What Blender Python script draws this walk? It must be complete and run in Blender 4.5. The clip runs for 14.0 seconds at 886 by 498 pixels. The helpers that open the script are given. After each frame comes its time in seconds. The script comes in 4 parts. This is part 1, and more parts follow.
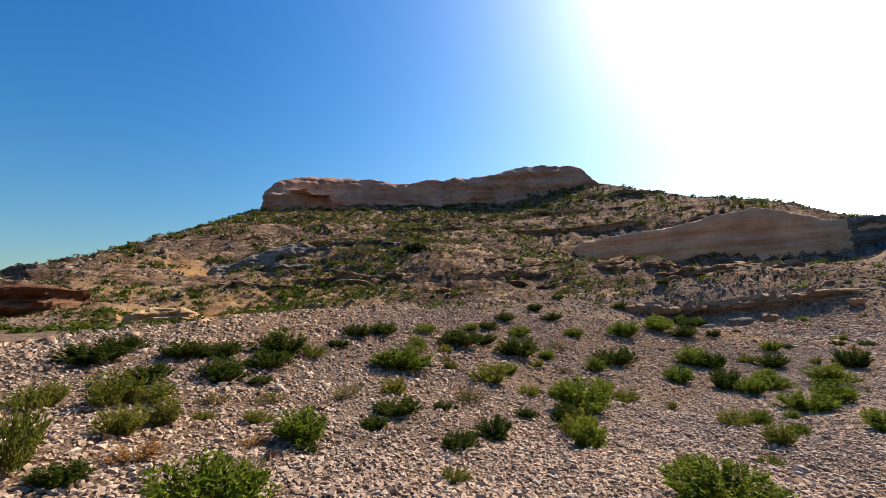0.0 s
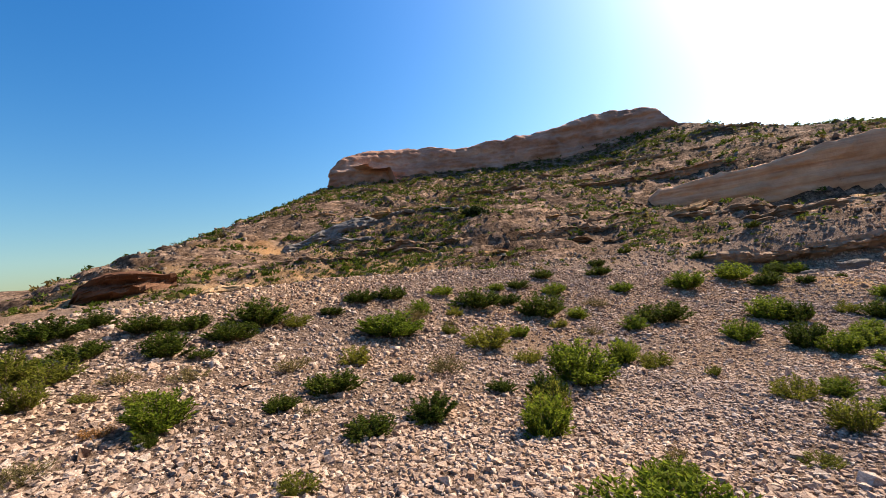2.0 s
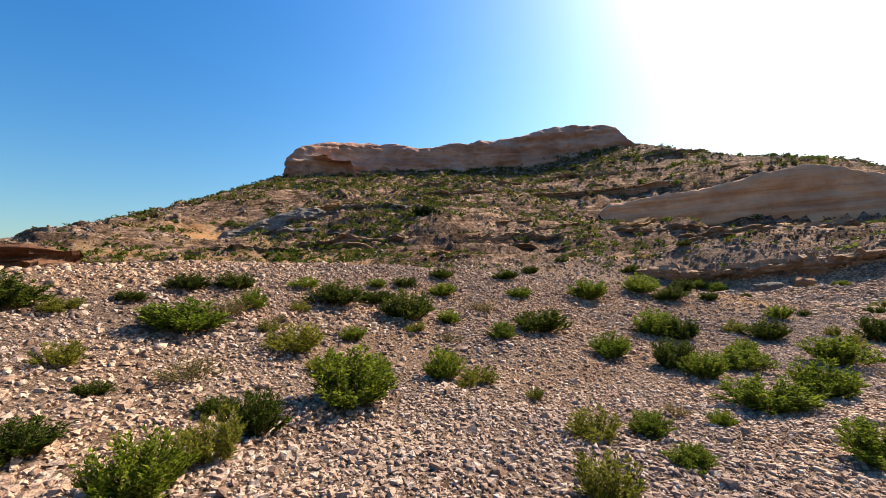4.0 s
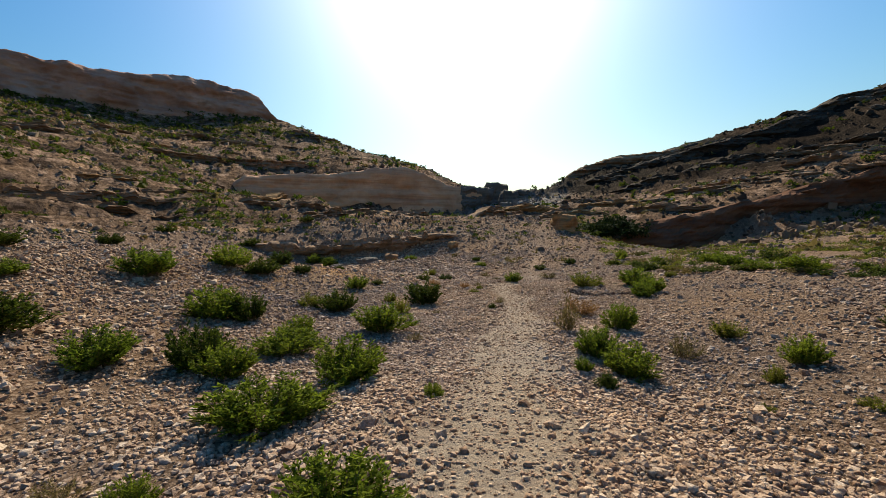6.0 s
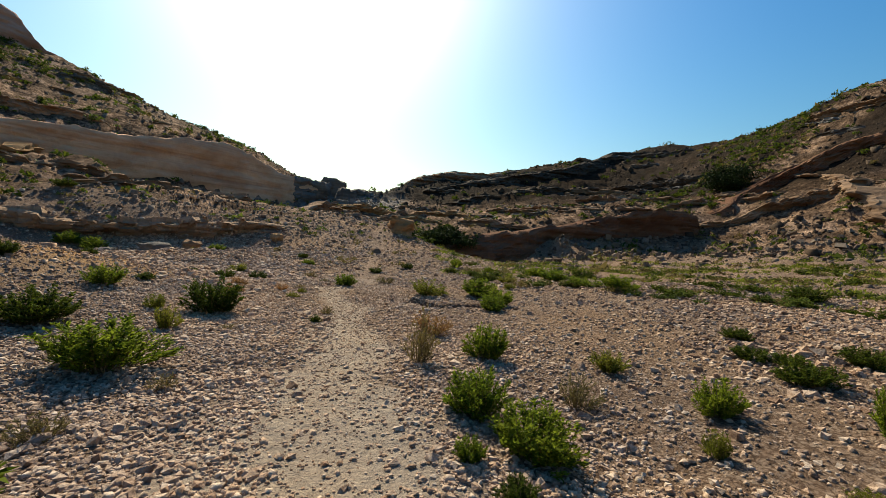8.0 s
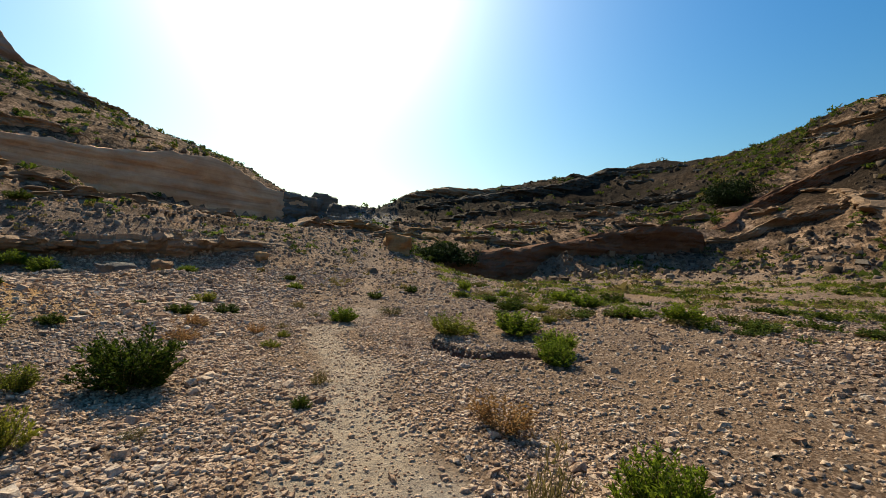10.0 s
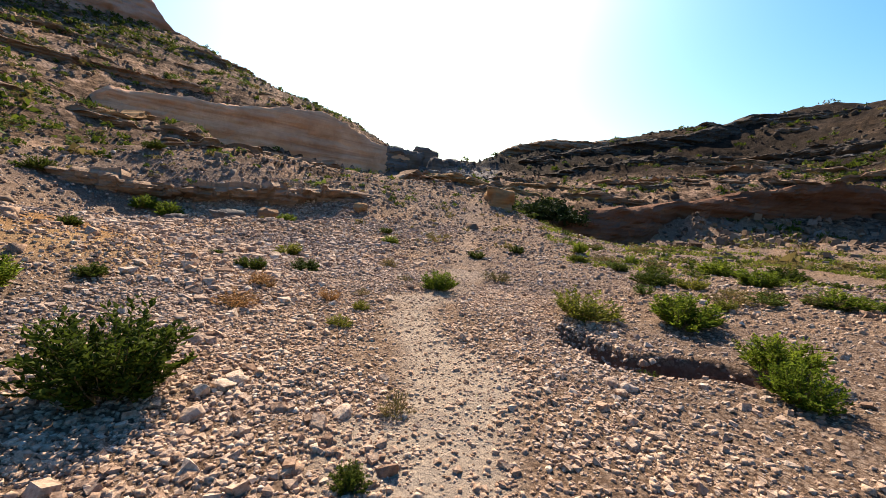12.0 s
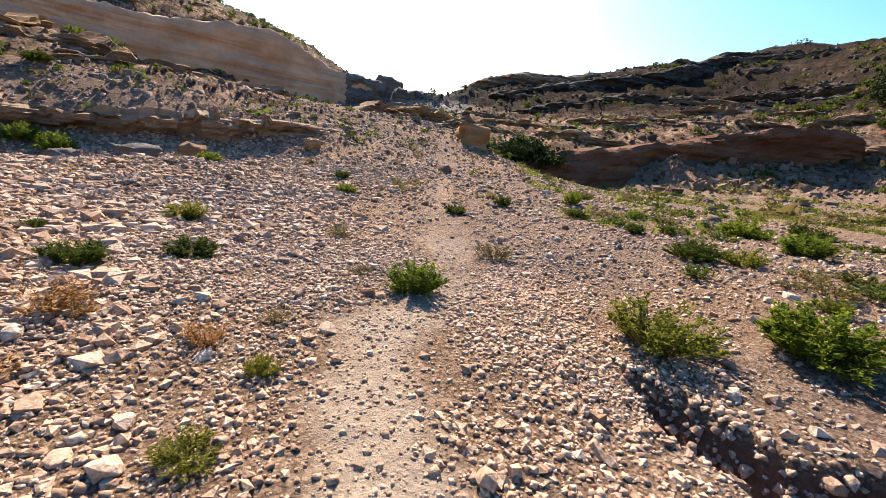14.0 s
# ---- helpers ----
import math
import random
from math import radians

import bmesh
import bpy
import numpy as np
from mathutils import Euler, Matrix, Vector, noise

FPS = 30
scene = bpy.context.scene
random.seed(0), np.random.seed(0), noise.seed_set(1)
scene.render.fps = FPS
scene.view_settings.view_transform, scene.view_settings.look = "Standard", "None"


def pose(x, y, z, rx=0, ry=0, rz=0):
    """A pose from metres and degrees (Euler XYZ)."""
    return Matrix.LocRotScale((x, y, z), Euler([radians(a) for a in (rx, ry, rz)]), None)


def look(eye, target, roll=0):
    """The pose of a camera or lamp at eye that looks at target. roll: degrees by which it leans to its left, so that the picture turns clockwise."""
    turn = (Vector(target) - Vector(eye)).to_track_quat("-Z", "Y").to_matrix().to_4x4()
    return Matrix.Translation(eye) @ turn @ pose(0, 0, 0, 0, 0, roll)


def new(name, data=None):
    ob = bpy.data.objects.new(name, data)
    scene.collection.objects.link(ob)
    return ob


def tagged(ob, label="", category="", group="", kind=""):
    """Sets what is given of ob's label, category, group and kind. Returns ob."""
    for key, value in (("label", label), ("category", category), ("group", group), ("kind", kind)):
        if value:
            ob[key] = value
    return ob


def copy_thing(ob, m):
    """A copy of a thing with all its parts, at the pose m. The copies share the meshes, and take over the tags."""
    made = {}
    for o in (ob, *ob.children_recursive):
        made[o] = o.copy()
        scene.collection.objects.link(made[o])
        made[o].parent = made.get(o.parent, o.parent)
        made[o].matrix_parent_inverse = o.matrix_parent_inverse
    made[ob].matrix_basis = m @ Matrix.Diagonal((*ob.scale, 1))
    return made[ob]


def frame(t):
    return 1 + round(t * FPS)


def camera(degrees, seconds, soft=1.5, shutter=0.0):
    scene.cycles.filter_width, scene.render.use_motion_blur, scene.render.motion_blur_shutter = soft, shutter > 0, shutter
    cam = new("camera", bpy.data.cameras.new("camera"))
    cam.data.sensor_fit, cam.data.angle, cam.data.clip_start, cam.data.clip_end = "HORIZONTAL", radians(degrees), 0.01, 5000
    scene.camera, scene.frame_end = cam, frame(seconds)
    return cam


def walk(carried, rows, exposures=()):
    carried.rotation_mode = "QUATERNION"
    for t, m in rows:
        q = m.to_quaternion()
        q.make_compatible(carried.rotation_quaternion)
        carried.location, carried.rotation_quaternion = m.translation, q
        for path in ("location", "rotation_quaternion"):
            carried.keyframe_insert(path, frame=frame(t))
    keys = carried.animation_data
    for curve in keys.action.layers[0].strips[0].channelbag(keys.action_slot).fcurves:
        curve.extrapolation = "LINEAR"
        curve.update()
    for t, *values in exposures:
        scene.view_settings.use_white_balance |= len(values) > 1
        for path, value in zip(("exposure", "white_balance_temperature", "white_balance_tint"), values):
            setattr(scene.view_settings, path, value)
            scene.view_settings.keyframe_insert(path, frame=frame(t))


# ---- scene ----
cam = camera(94.5, 14.0, 0.8)
PATH = [
    (0, (-0.033, -0.141, 1.486), (-0.005, 1.835, 1.795), -3.6),
    (0.5, (0.421, 0.276, 1.466), (0.322, 2.243, 1.814), -0.8),
    (1, (0.8, 0.697, 1.346), (0.62, 2.67, 1.618), -0.6),
    (1.5, (1.168, 0.988, 1.257), (0.896, 2.961, 1.447), -3.3),
    (2, (1.692, 1.365, 1.188), (1.364, 3.33, 1.363), -6.8),
    (2.2, (1.888, 1.547, 1.19), (1.652, 3.531, 1.285), -6.5),
    (4.3, (4.269, 3.474, 0.784), (4.164, 5.464, 0.953), -1.8),
    (4.5, (4.501, 3.682, 0.809), (4.477, 5.677, 0.948), -1.5),
    (5, (5.091, 4.185, 0.691), (5.485, 6.145, 0.741), -5.1),
    (5.5, (5.616, 4.739, 0.585), (6.552, 6.506, 0.564), 1.4),
    (5.9, (6.158, 5.065, 0.506), (7.414, 6.621, 0.457), -3.4),
    (6, (6.286, 5.121, 0.507), (7.644, 6.589, 0.481), -2.1),
    (6.5, (6.76, 5.562, 0.408), (8.35, 6.775, 0.382), 1.8),
    (7, (7.255, 5.955, 0.338), (8.939, 7.032, 0.254), 2.2),
    (7.5, (7.649, 6.472, 0.344), (9.416, 7.408, 0.284), 2.3),
    (7.7, (7.874, 6.568, 0.328), (9.681, 7.423, 0.285), 2.6),
    (9.8, (10.444, 8.684, 0.481), (12.289, 9.453, 0.552), 4.9),
    (10, (10.632, 8.834, 0.476), (12.472, 9.615, 0.551), 3.1),
    (10.5, (11.16, 9.199, 0.424), (12.731, 10.437, 0.414), 0.7),
    (11, (11.688, 9.523, 0.354), (13.335, 10.657, 0.391), 2.2),
    (11.5, (12.207, 9.938, 0.298), (13.73, 11.231, 0.191), 0.4),
    (12, (12.764, 10.37, 0.386), (14.375, 11.544, 0.218), 5.0),
    (12.5, (13.464, 10.935, 0.331), (15.007, 12.185, 0.091), 0.4),
    (12.7, (13.73, 11.098, 0.328), (15.11, 12.533, 0.133), 6.3),
    (13, (14.081, 11.396, 0.428), (15.532, 12.741, 0.136), 3.9),
    (13.5, (14.648, 11.922, 0.511), (16.205, 13.12, 0.138), 4.3),
    (14, (15.251, 12.444, 0.529), (16.934, 13.428, 0.083), 6.1),
]
EXPOSURES = [(0, 0.8, 6550, 9), (1, 0.88, 6600, 10), (1.5, 0.88, 6600, 11), (2, 1.1, 6750, 13), (4.3, 1.14, 6800, 11), (5, 0.9, 6750, 9), (5.5, 0.53, 6700, 5), (6, 0.52, 6800, 2), (7.7, 0.63, 6950, 0), (10, 0.62, 6900, -1), (10.5, 0.5, 6900, -1), (11, 0.64, 6550, -3), (11.5, 1.0, 6750, 8), (12.5, 1.28, 6700, 11), (14, 1.56, 6650, 12)]
walk(cam, [(t, look(eye, target, roll)) for t, eye, target, roll in PATH], EXPOSURES)


# ---- daylight ----
SUN_AZIMUTH, SUN_HEIGHT = radians(47), radians(41)
world = bpy.data.worlds.new("sky")
scene.world = world
world.use_nodes = True
wn = world.node_tree
sky = wn.nodes.new("ShaderNodeTexSky")
sky.sky_type, sky.sun_disc = "NISHITA", False
sky.sun_elevation, sky.sun_rotation = SUN_HEIGHT, SUN_AZIMUTH
sky.air_density, sky.dust_density, sky.ozone_density = 1.7, 1.8, 6.0
deep = wn.nodes.new("ShaderNodeHueSaturation")
deep.inputs["Hue"].default_value, deep.inputs["Saturation"].default_value = 0.501, 1.36
wn.links.new(sky.outputs[0], deep.inputs["Color"])
hazy = wn.nodes.new("ShaderNodeGamma")
hazy.inputs["Gamma"].default_value = 1.2
wn.links.new(deep.outputs[0], hazy.inputs["Color"])
wn.links.new(hazy.outputs[0], wn.nodes["Background"].inputs[0])
wn.nodes["Background"].inputs[1].default_value = 0.062
sun = new("sun", bpy.data.lights.new("sun", "SUN"))
sun.data.energy, sun.data.angle, sun.data.color = 5.0, radians(0.5), (1.0, 0.895, 0.735)
sun.matrix_world = look((math.sin(SUN_AZIMUTH) * 100, math.cos(SUN_AZIMUTH) * 100, math.tan(SUN_HEIGHT) * 100), (0, 0, 0))


# ---- noise and lie of the land ----
def lattice(ix, iy, iz, seed):
    """A repeatable random number from 0 to 1 at each lattice point."""
    h = (ix * 374761393 + iy * 668265263 + iz * 2147483647 + seed * 974634777) & 0xFFFFFFFF
    h = ((h ^ (h >> 13)) * 1274126177) & 0xFFFFFFFF
    h = ((h ^ (h >> 16)) * 2246822519) & 0xFFFFFFFF
    return ((h ^ (h >> 15)) & 0xFFFFFF) / float(0xFFFFFF)


def grain(x, y, z=0.0, seed=0):
    """Smooth noise from -1 to 1."""
    x, y, z = np.broadcast_arrays(np.asarray(x, float), np.asarray(y, float), np.asarray(z, float))
    ix, iy, iz = (np.floor(v).astype(np.int64) for v in (x, y, z))
    fx, fy, fz = x - ix, y - iy, z - iz
    ux, uy, uz = (f * f * (3 - 2 * f) for f in (fx, fy, fz))
    total = 0
    for a in (0, 1):
        for b in (0, 1):
            for c in (0, 1):
                w = (ux if a else 1 - ux) * (uy if b else 1 - uy) * (uz if c else 1 - uz)
                total = total + w * lattice(ix + a, iy + b, iz + c, seed)
    return total * 2 - 1


def rough(x, y, z=0.0, octaves=4, seed=0):
    total, size = 0.0, 1.0
    for k in range(octaves):
        total = total + grain(x * 2**k, y * 2**k, np.asarray(z) * 2**k, seed + k) * size
        size *= 0.5
    return total


def blocks(x, y, z=0.0, seed=0):
    """Broken blocks: one random number from -1 to 1 for each uneven cell."""
    wx = np.asarray(x) + 0.45 * grain(np.asarray(x) * 0.9, np.asarray(y) * 0.9, z, seed + 1)
    wy = np.asarray(y) + 0.45 * grain(np.asarray(x) * 0.9 + 7, np.asarray(y) * 0.9, z, seed + 2)
    ix, iy, iz = (np.floor(v).astype(np.int64) for v in np.broadcast_arrays(wx, wy, np.asarray(z, float) + 0 * wx))
    return lattice(ix, iy, iz, seed) * 2 - 1


def smooth(a, b, v):
    f = np.clip((v - a) / (b - a), 0, 1)
    return f * f * (3 - 2 * f)


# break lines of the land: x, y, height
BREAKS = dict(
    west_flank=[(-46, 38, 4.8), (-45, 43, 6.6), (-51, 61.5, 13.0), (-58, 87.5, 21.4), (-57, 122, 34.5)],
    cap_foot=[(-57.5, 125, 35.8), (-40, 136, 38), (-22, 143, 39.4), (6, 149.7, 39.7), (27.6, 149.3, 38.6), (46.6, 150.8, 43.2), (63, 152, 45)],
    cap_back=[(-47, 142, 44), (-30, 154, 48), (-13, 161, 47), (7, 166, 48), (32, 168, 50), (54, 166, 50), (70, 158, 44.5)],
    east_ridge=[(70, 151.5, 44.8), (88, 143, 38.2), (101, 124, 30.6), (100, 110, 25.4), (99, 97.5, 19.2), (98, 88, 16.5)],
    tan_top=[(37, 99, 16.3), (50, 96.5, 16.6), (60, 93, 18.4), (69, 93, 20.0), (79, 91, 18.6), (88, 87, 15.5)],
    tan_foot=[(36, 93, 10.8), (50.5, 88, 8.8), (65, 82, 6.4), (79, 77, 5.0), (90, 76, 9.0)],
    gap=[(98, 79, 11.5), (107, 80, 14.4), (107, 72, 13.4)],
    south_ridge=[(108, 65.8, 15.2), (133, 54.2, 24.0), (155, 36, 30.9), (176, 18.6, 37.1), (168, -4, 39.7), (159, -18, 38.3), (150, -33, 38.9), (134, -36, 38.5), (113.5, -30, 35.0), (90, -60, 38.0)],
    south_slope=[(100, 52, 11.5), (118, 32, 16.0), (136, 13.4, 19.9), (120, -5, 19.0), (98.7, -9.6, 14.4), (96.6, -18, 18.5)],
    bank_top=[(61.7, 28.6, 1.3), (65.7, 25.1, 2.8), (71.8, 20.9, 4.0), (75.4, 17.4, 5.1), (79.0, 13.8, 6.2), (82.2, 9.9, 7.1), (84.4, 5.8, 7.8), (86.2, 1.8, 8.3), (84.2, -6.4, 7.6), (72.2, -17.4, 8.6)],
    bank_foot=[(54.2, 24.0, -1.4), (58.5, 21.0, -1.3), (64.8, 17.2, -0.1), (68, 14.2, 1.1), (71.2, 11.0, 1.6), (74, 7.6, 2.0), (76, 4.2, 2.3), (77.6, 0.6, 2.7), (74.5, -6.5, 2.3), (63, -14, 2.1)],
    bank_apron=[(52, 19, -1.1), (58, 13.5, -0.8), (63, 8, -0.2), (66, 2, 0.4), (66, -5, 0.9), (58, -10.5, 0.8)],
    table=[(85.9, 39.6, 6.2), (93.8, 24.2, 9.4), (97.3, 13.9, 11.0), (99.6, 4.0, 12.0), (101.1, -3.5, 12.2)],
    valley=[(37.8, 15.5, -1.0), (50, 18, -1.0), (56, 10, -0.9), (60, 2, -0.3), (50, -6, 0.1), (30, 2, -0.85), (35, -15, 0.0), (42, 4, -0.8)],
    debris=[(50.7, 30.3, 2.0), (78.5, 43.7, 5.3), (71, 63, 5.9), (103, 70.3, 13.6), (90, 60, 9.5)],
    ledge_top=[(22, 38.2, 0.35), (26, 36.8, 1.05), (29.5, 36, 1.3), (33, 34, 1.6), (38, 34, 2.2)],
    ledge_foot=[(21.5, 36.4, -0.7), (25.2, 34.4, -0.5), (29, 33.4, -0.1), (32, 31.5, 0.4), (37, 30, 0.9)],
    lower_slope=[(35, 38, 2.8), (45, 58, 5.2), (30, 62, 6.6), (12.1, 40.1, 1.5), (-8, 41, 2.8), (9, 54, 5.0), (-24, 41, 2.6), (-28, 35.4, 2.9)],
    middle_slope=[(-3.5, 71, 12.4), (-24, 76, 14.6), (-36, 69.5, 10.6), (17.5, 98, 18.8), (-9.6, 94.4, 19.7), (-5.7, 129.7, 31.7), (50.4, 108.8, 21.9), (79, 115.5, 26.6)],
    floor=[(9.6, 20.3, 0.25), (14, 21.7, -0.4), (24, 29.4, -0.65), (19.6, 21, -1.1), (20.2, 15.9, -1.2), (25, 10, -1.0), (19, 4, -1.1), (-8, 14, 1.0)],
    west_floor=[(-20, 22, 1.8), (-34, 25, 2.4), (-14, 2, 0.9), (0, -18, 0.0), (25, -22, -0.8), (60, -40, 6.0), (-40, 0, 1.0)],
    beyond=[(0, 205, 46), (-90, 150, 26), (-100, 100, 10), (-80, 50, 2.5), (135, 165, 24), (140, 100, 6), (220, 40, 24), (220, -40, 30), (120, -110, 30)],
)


def spread(line, step):
    """Points along a break line, no further apart than step."""
    rows = [line[0]]
    for a, b in zip(line, line[1:]):
        n = max(1, int(math.dist(a[:2], b[:2]) / step))
        rows += [tuple(a[k] + (b[k] - a[k]) * i / n for k in range(3)) for i in range(1, n + 1)]
    return rows


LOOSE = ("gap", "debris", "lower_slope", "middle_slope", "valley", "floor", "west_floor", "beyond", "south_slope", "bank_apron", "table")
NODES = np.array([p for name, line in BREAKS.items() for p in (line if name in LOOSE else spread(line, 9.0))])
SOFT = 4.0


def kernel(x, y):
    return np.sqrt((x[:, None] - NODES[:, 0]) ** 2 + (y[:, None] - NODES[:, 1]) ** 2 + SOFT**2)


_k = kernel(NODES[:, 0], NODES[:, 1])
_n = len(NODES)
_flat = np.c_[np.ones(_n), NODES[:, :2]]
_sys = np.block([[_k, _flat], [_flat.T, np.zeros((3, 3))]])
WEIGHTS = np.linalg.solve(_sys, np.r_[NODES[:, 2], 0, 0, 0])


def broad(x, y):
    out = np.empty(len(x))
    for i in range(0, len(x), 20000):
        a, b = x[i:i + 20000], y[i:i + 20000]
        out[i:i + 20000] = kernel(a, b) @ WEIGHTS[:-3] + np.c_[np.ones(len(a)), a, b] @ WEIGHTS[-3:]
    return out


TRAIL = [(-3.0, -2.4), (0.4, -0.6), (2.5, 1.6), (5.2, 3.8), (7.6, 6.3), (9.6, 7.9), (11.4, 9.2), (14.0, 11.0), (15.2, 12.0), (16.4, 13.2), (17.3, 14.1), (18.1, 14.55), (19.4, 14.95), (22.6, 16.5), (27.5, 20.0), (35.0, 24.5), (44.0, 30.0), (54.0, 36.0), (64.0, 42.0), (74.0, 47.0), (84.0, 52.0), (92.0, 60.0), (99.0, 66.0), (106.0, 74.0)]


def off_trail(x, y):
    """Distance from the line of the footpath."""
    best = np.full(len(x), 1e9)
    for (ax, ay), (bx, by) in zip(TRAIL, TRAIL[1:]):
        u = np.clip(((x - ax) * (bx - ax) + (y - ay) * (by - ay)) / ((bx - ax) ** 2 + (by - ay) ** 2), 0, 1)
        best = np.minimum(best, np.hypot(x - ax - u * (bx - ax), y - ay - u * (by - ay)))
    return best


# the dry gully beside the path: x, y, half width, depth
GULLY = [(19.1, 12.6, 0.1, 0.1), (18.85, 12.25, 0.2, 0.32), (18.55, 11.85, 0.26, 0.46), (18.3, 11.5, 0.32, 0.55), (18.35, 11.1, 0.36, 0.5), (18.6, 10.7, 0.32, 0.44), (18.65, 10.2, 0.25, 0.3), (18.4, 9.6, 0.12, 0.06)]


def gully_depth(x, y):
    cut = np.zeros(len(x))
    for (ax, ay, aw, ad), (bx, by, bw, bd) in zip(GULLY, GULLY[1:]):
        u = np.clip(((x - ax) * (bx - ax) + (y - ay) * (by - ay)) / ((bx - ax) ** 2 + (by - ay) ** 2), 0, 1)
        d = np.hypot(x - ax - u * (bx - ax), y - ay - u * (by - ay)) + 0.07 * grain(x * 3.3, y * 3.3, 0, 71)
        w = aw + (bw - aw) * u
        cut = np.maximum(cut, (ad + (bd - ad) * u) * (1 - smooth(w * 0.45, w * 1.35, d)))
    return cut


def near_path(x, y, line, width):
    """1 on a line, fading to 0 at that distance from it."""
    best = np.full(len(x), 1e9)
    for a, b in zip(line, line[1:]):
        u = np.clip(((x - a[0]) * (b[0] - a[0]) + (y - a[1]) * (b[1] - a[1])) / ((b[0] - a[0]) ** 2 + (b[1] - a[1]) ** 2), 0, 1)
        best = np.minimum(best, np.hypot(x - a[0] - u * (b[0] - a[0]), y - a[1] - u * (b[1] - a[1])))
    return 1 - smooth(width * 0.5, width, best)


def land(x, y, fine=True):
    """Height of the ground."""
    x, y = np.atleast_1d(np.asarray(x, float)), np.atleast_1d(np.asarray(y, float))
    r = np.hypot(x - 8, y - 6)
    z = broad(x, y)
    bowl = 0.0089 * x * x - 0.01272 * x * y + 0.01391 * y * y - 0.0827 * x - 0.1671 * y + 0.361
    # the flat beside the wash, right of the path
    side = x * 0.631 - y * 0.776
    flat = -1.39 + 0.06 * np.clip(side, 0, 16) - 0.001 * np.clip(side, 0, 16) ** 2
    bowl = bowl + (flat - bowl) * smooth(-0.3, 2.6, side) * smooth(5, 10, x * 0.776 + y * 0.631)
    z = z + (bowl - z) * (1 - smooth(9, 17, np.hypot((x - 8) * 0.8, (y - 7) * 0.9)))
    far = smooth(190, 300, r)
    hills = 16 + 9 * grain(x / 160, y / 160, 0, 5) + 104 * np.exp(-((x - 420) ** 2 + (y + 88) ** 2) / 78**2) + 16 * np.exp(-((x + 270) ** 2 + (y - 190) ** 2) / 80**2)
    hills = np.where((x < 0) | (y < -40) | (x > 250), hills, 4.0)
    z = z * (1 - far) + hills * far
    if fine:
        slope = smooth(1.5, 6, z) * (1 - far)
        # hard and soft beds wear back unevenly
        beds = z + 0.6 * grain(x / 14, y / 14, 0, 11)
        step = 1.7
        u = beds / step - np.floor(beds / step)
        z = z + slope * step * (smooth(0.40, 0.62, u) - u) * np.clip(0.55 + 0.9 * rough(x / 17, y / 17, 0, 2, 13), 0.05, 1.15)
        small = smooth(0.8, 3.0, z) * (1 - smooth(50, 75, r))
        step = 0.62
        u = (z + 0.35 * grain(x / 9, y / 9, 0, 15)) / step
        u = u - np.floor(u)
        z = z + small * step * (smooth(0.42, 0.6, u) - u) * np.clip(0.7 + 0.8 * rough(x / 8, y / 8, 0, 2, 17), 0.1, 1.2)
        z = z + slope * (0.85 * rough(x / 13, y / 13, 0, 4, 21) + 0.30 * rough(x / 2.6, y / 2.6, 0, 3, 27) + 0.26 * blocks(x / 2.2, y / 2.2, 0, 29) + 0.16 * blocks(x / 0.9, y / 0.9, 0, 30))
        rubble = near_path(x, y, BREAKS["debris"], 12.0) * smooth(62, 72, x)
        z = z + rubble * 0.9 * np.abs(rough(x / 2.4, y / 2.4, 0, 3, 43))
        z = z + far * 4 * rough(x / 60, y / 60, 0, 4, 24)
        near = 1 - smooth(30, 60, r)
        away = smooth(0.25, 1.1, off_trail(x, y))
        z = z + near * (0.4 + 0.6 * away) * (0.05 * rough(x / 1.7, y / 1.7, 0, 2, 31) + 0.022 * rough(x / 0.35, y / 0.35, 0, 2, 37)) - 0.03 * (1 - away)
        z = z + smooth(10, 30, r) * (1 - slope) * (1 - far) * (0.18 * rough(x / 4.2, y / 4.2, 0, 3, 41) + 0.10 * np.abs(rough(x / 0.9, y / 0.9, 0, 2, 47)))
        z = z - gully_depth(x, y)
        z = z - 0.9 * near_path(x, y, [(54.6, 24.4), (58.6, 21.4), (62.6, 18.6)], 3.0)
        z = z + 1.5 * np.exp(-((x - 66.6) ** 2 + (y - 15.2) ** 2) / 1.7**2)
        apron = near_path(x, y, [(62, 15), (69, 8.5), (72, 2), (71, -6), (60, -13)], 9.0)
        z = z + apron * (0.5 * np.abs(rough(x / 3.4, y / 3.4, 0, 3, 63)) + 0.25 * blocks(x / 1.1, y / 1.1, 0, 65))
    return z
# ---- end of the lie of the land ----


# ---- materials ----
def material(name, roughness=0.9):
    m = bpy.data.materials.new(name)
    m.use_nodes = True
    nt = m.node_tree
    b = nt.nodes["Principled BSDF"]
    b.inputs["Roughness"].default_value = roughness
    b.inputs["Specular IOR Level"].default_value = 0.02
    return m, nt, b


def node(nt, kind, **values):
    n = nt.nodes.new(kind)
    for key, value in values.items():
        if key in n.inputs:
            n.inputs[key].default_value = value
    return n


def ramp(nt, source, stops):
    n = nt.nodes.new("ShaderNodeValToRGB")
    el = n.color_ramp.elements
    while len(el) < len(stops):
        el.new(0.5)
    for e, (at, colour) in zip(el, stops):
        e.position, e.color = at, (*colour, 1)
    nt.links.new(source, n.inputs[0])
    return n.outputs[0]


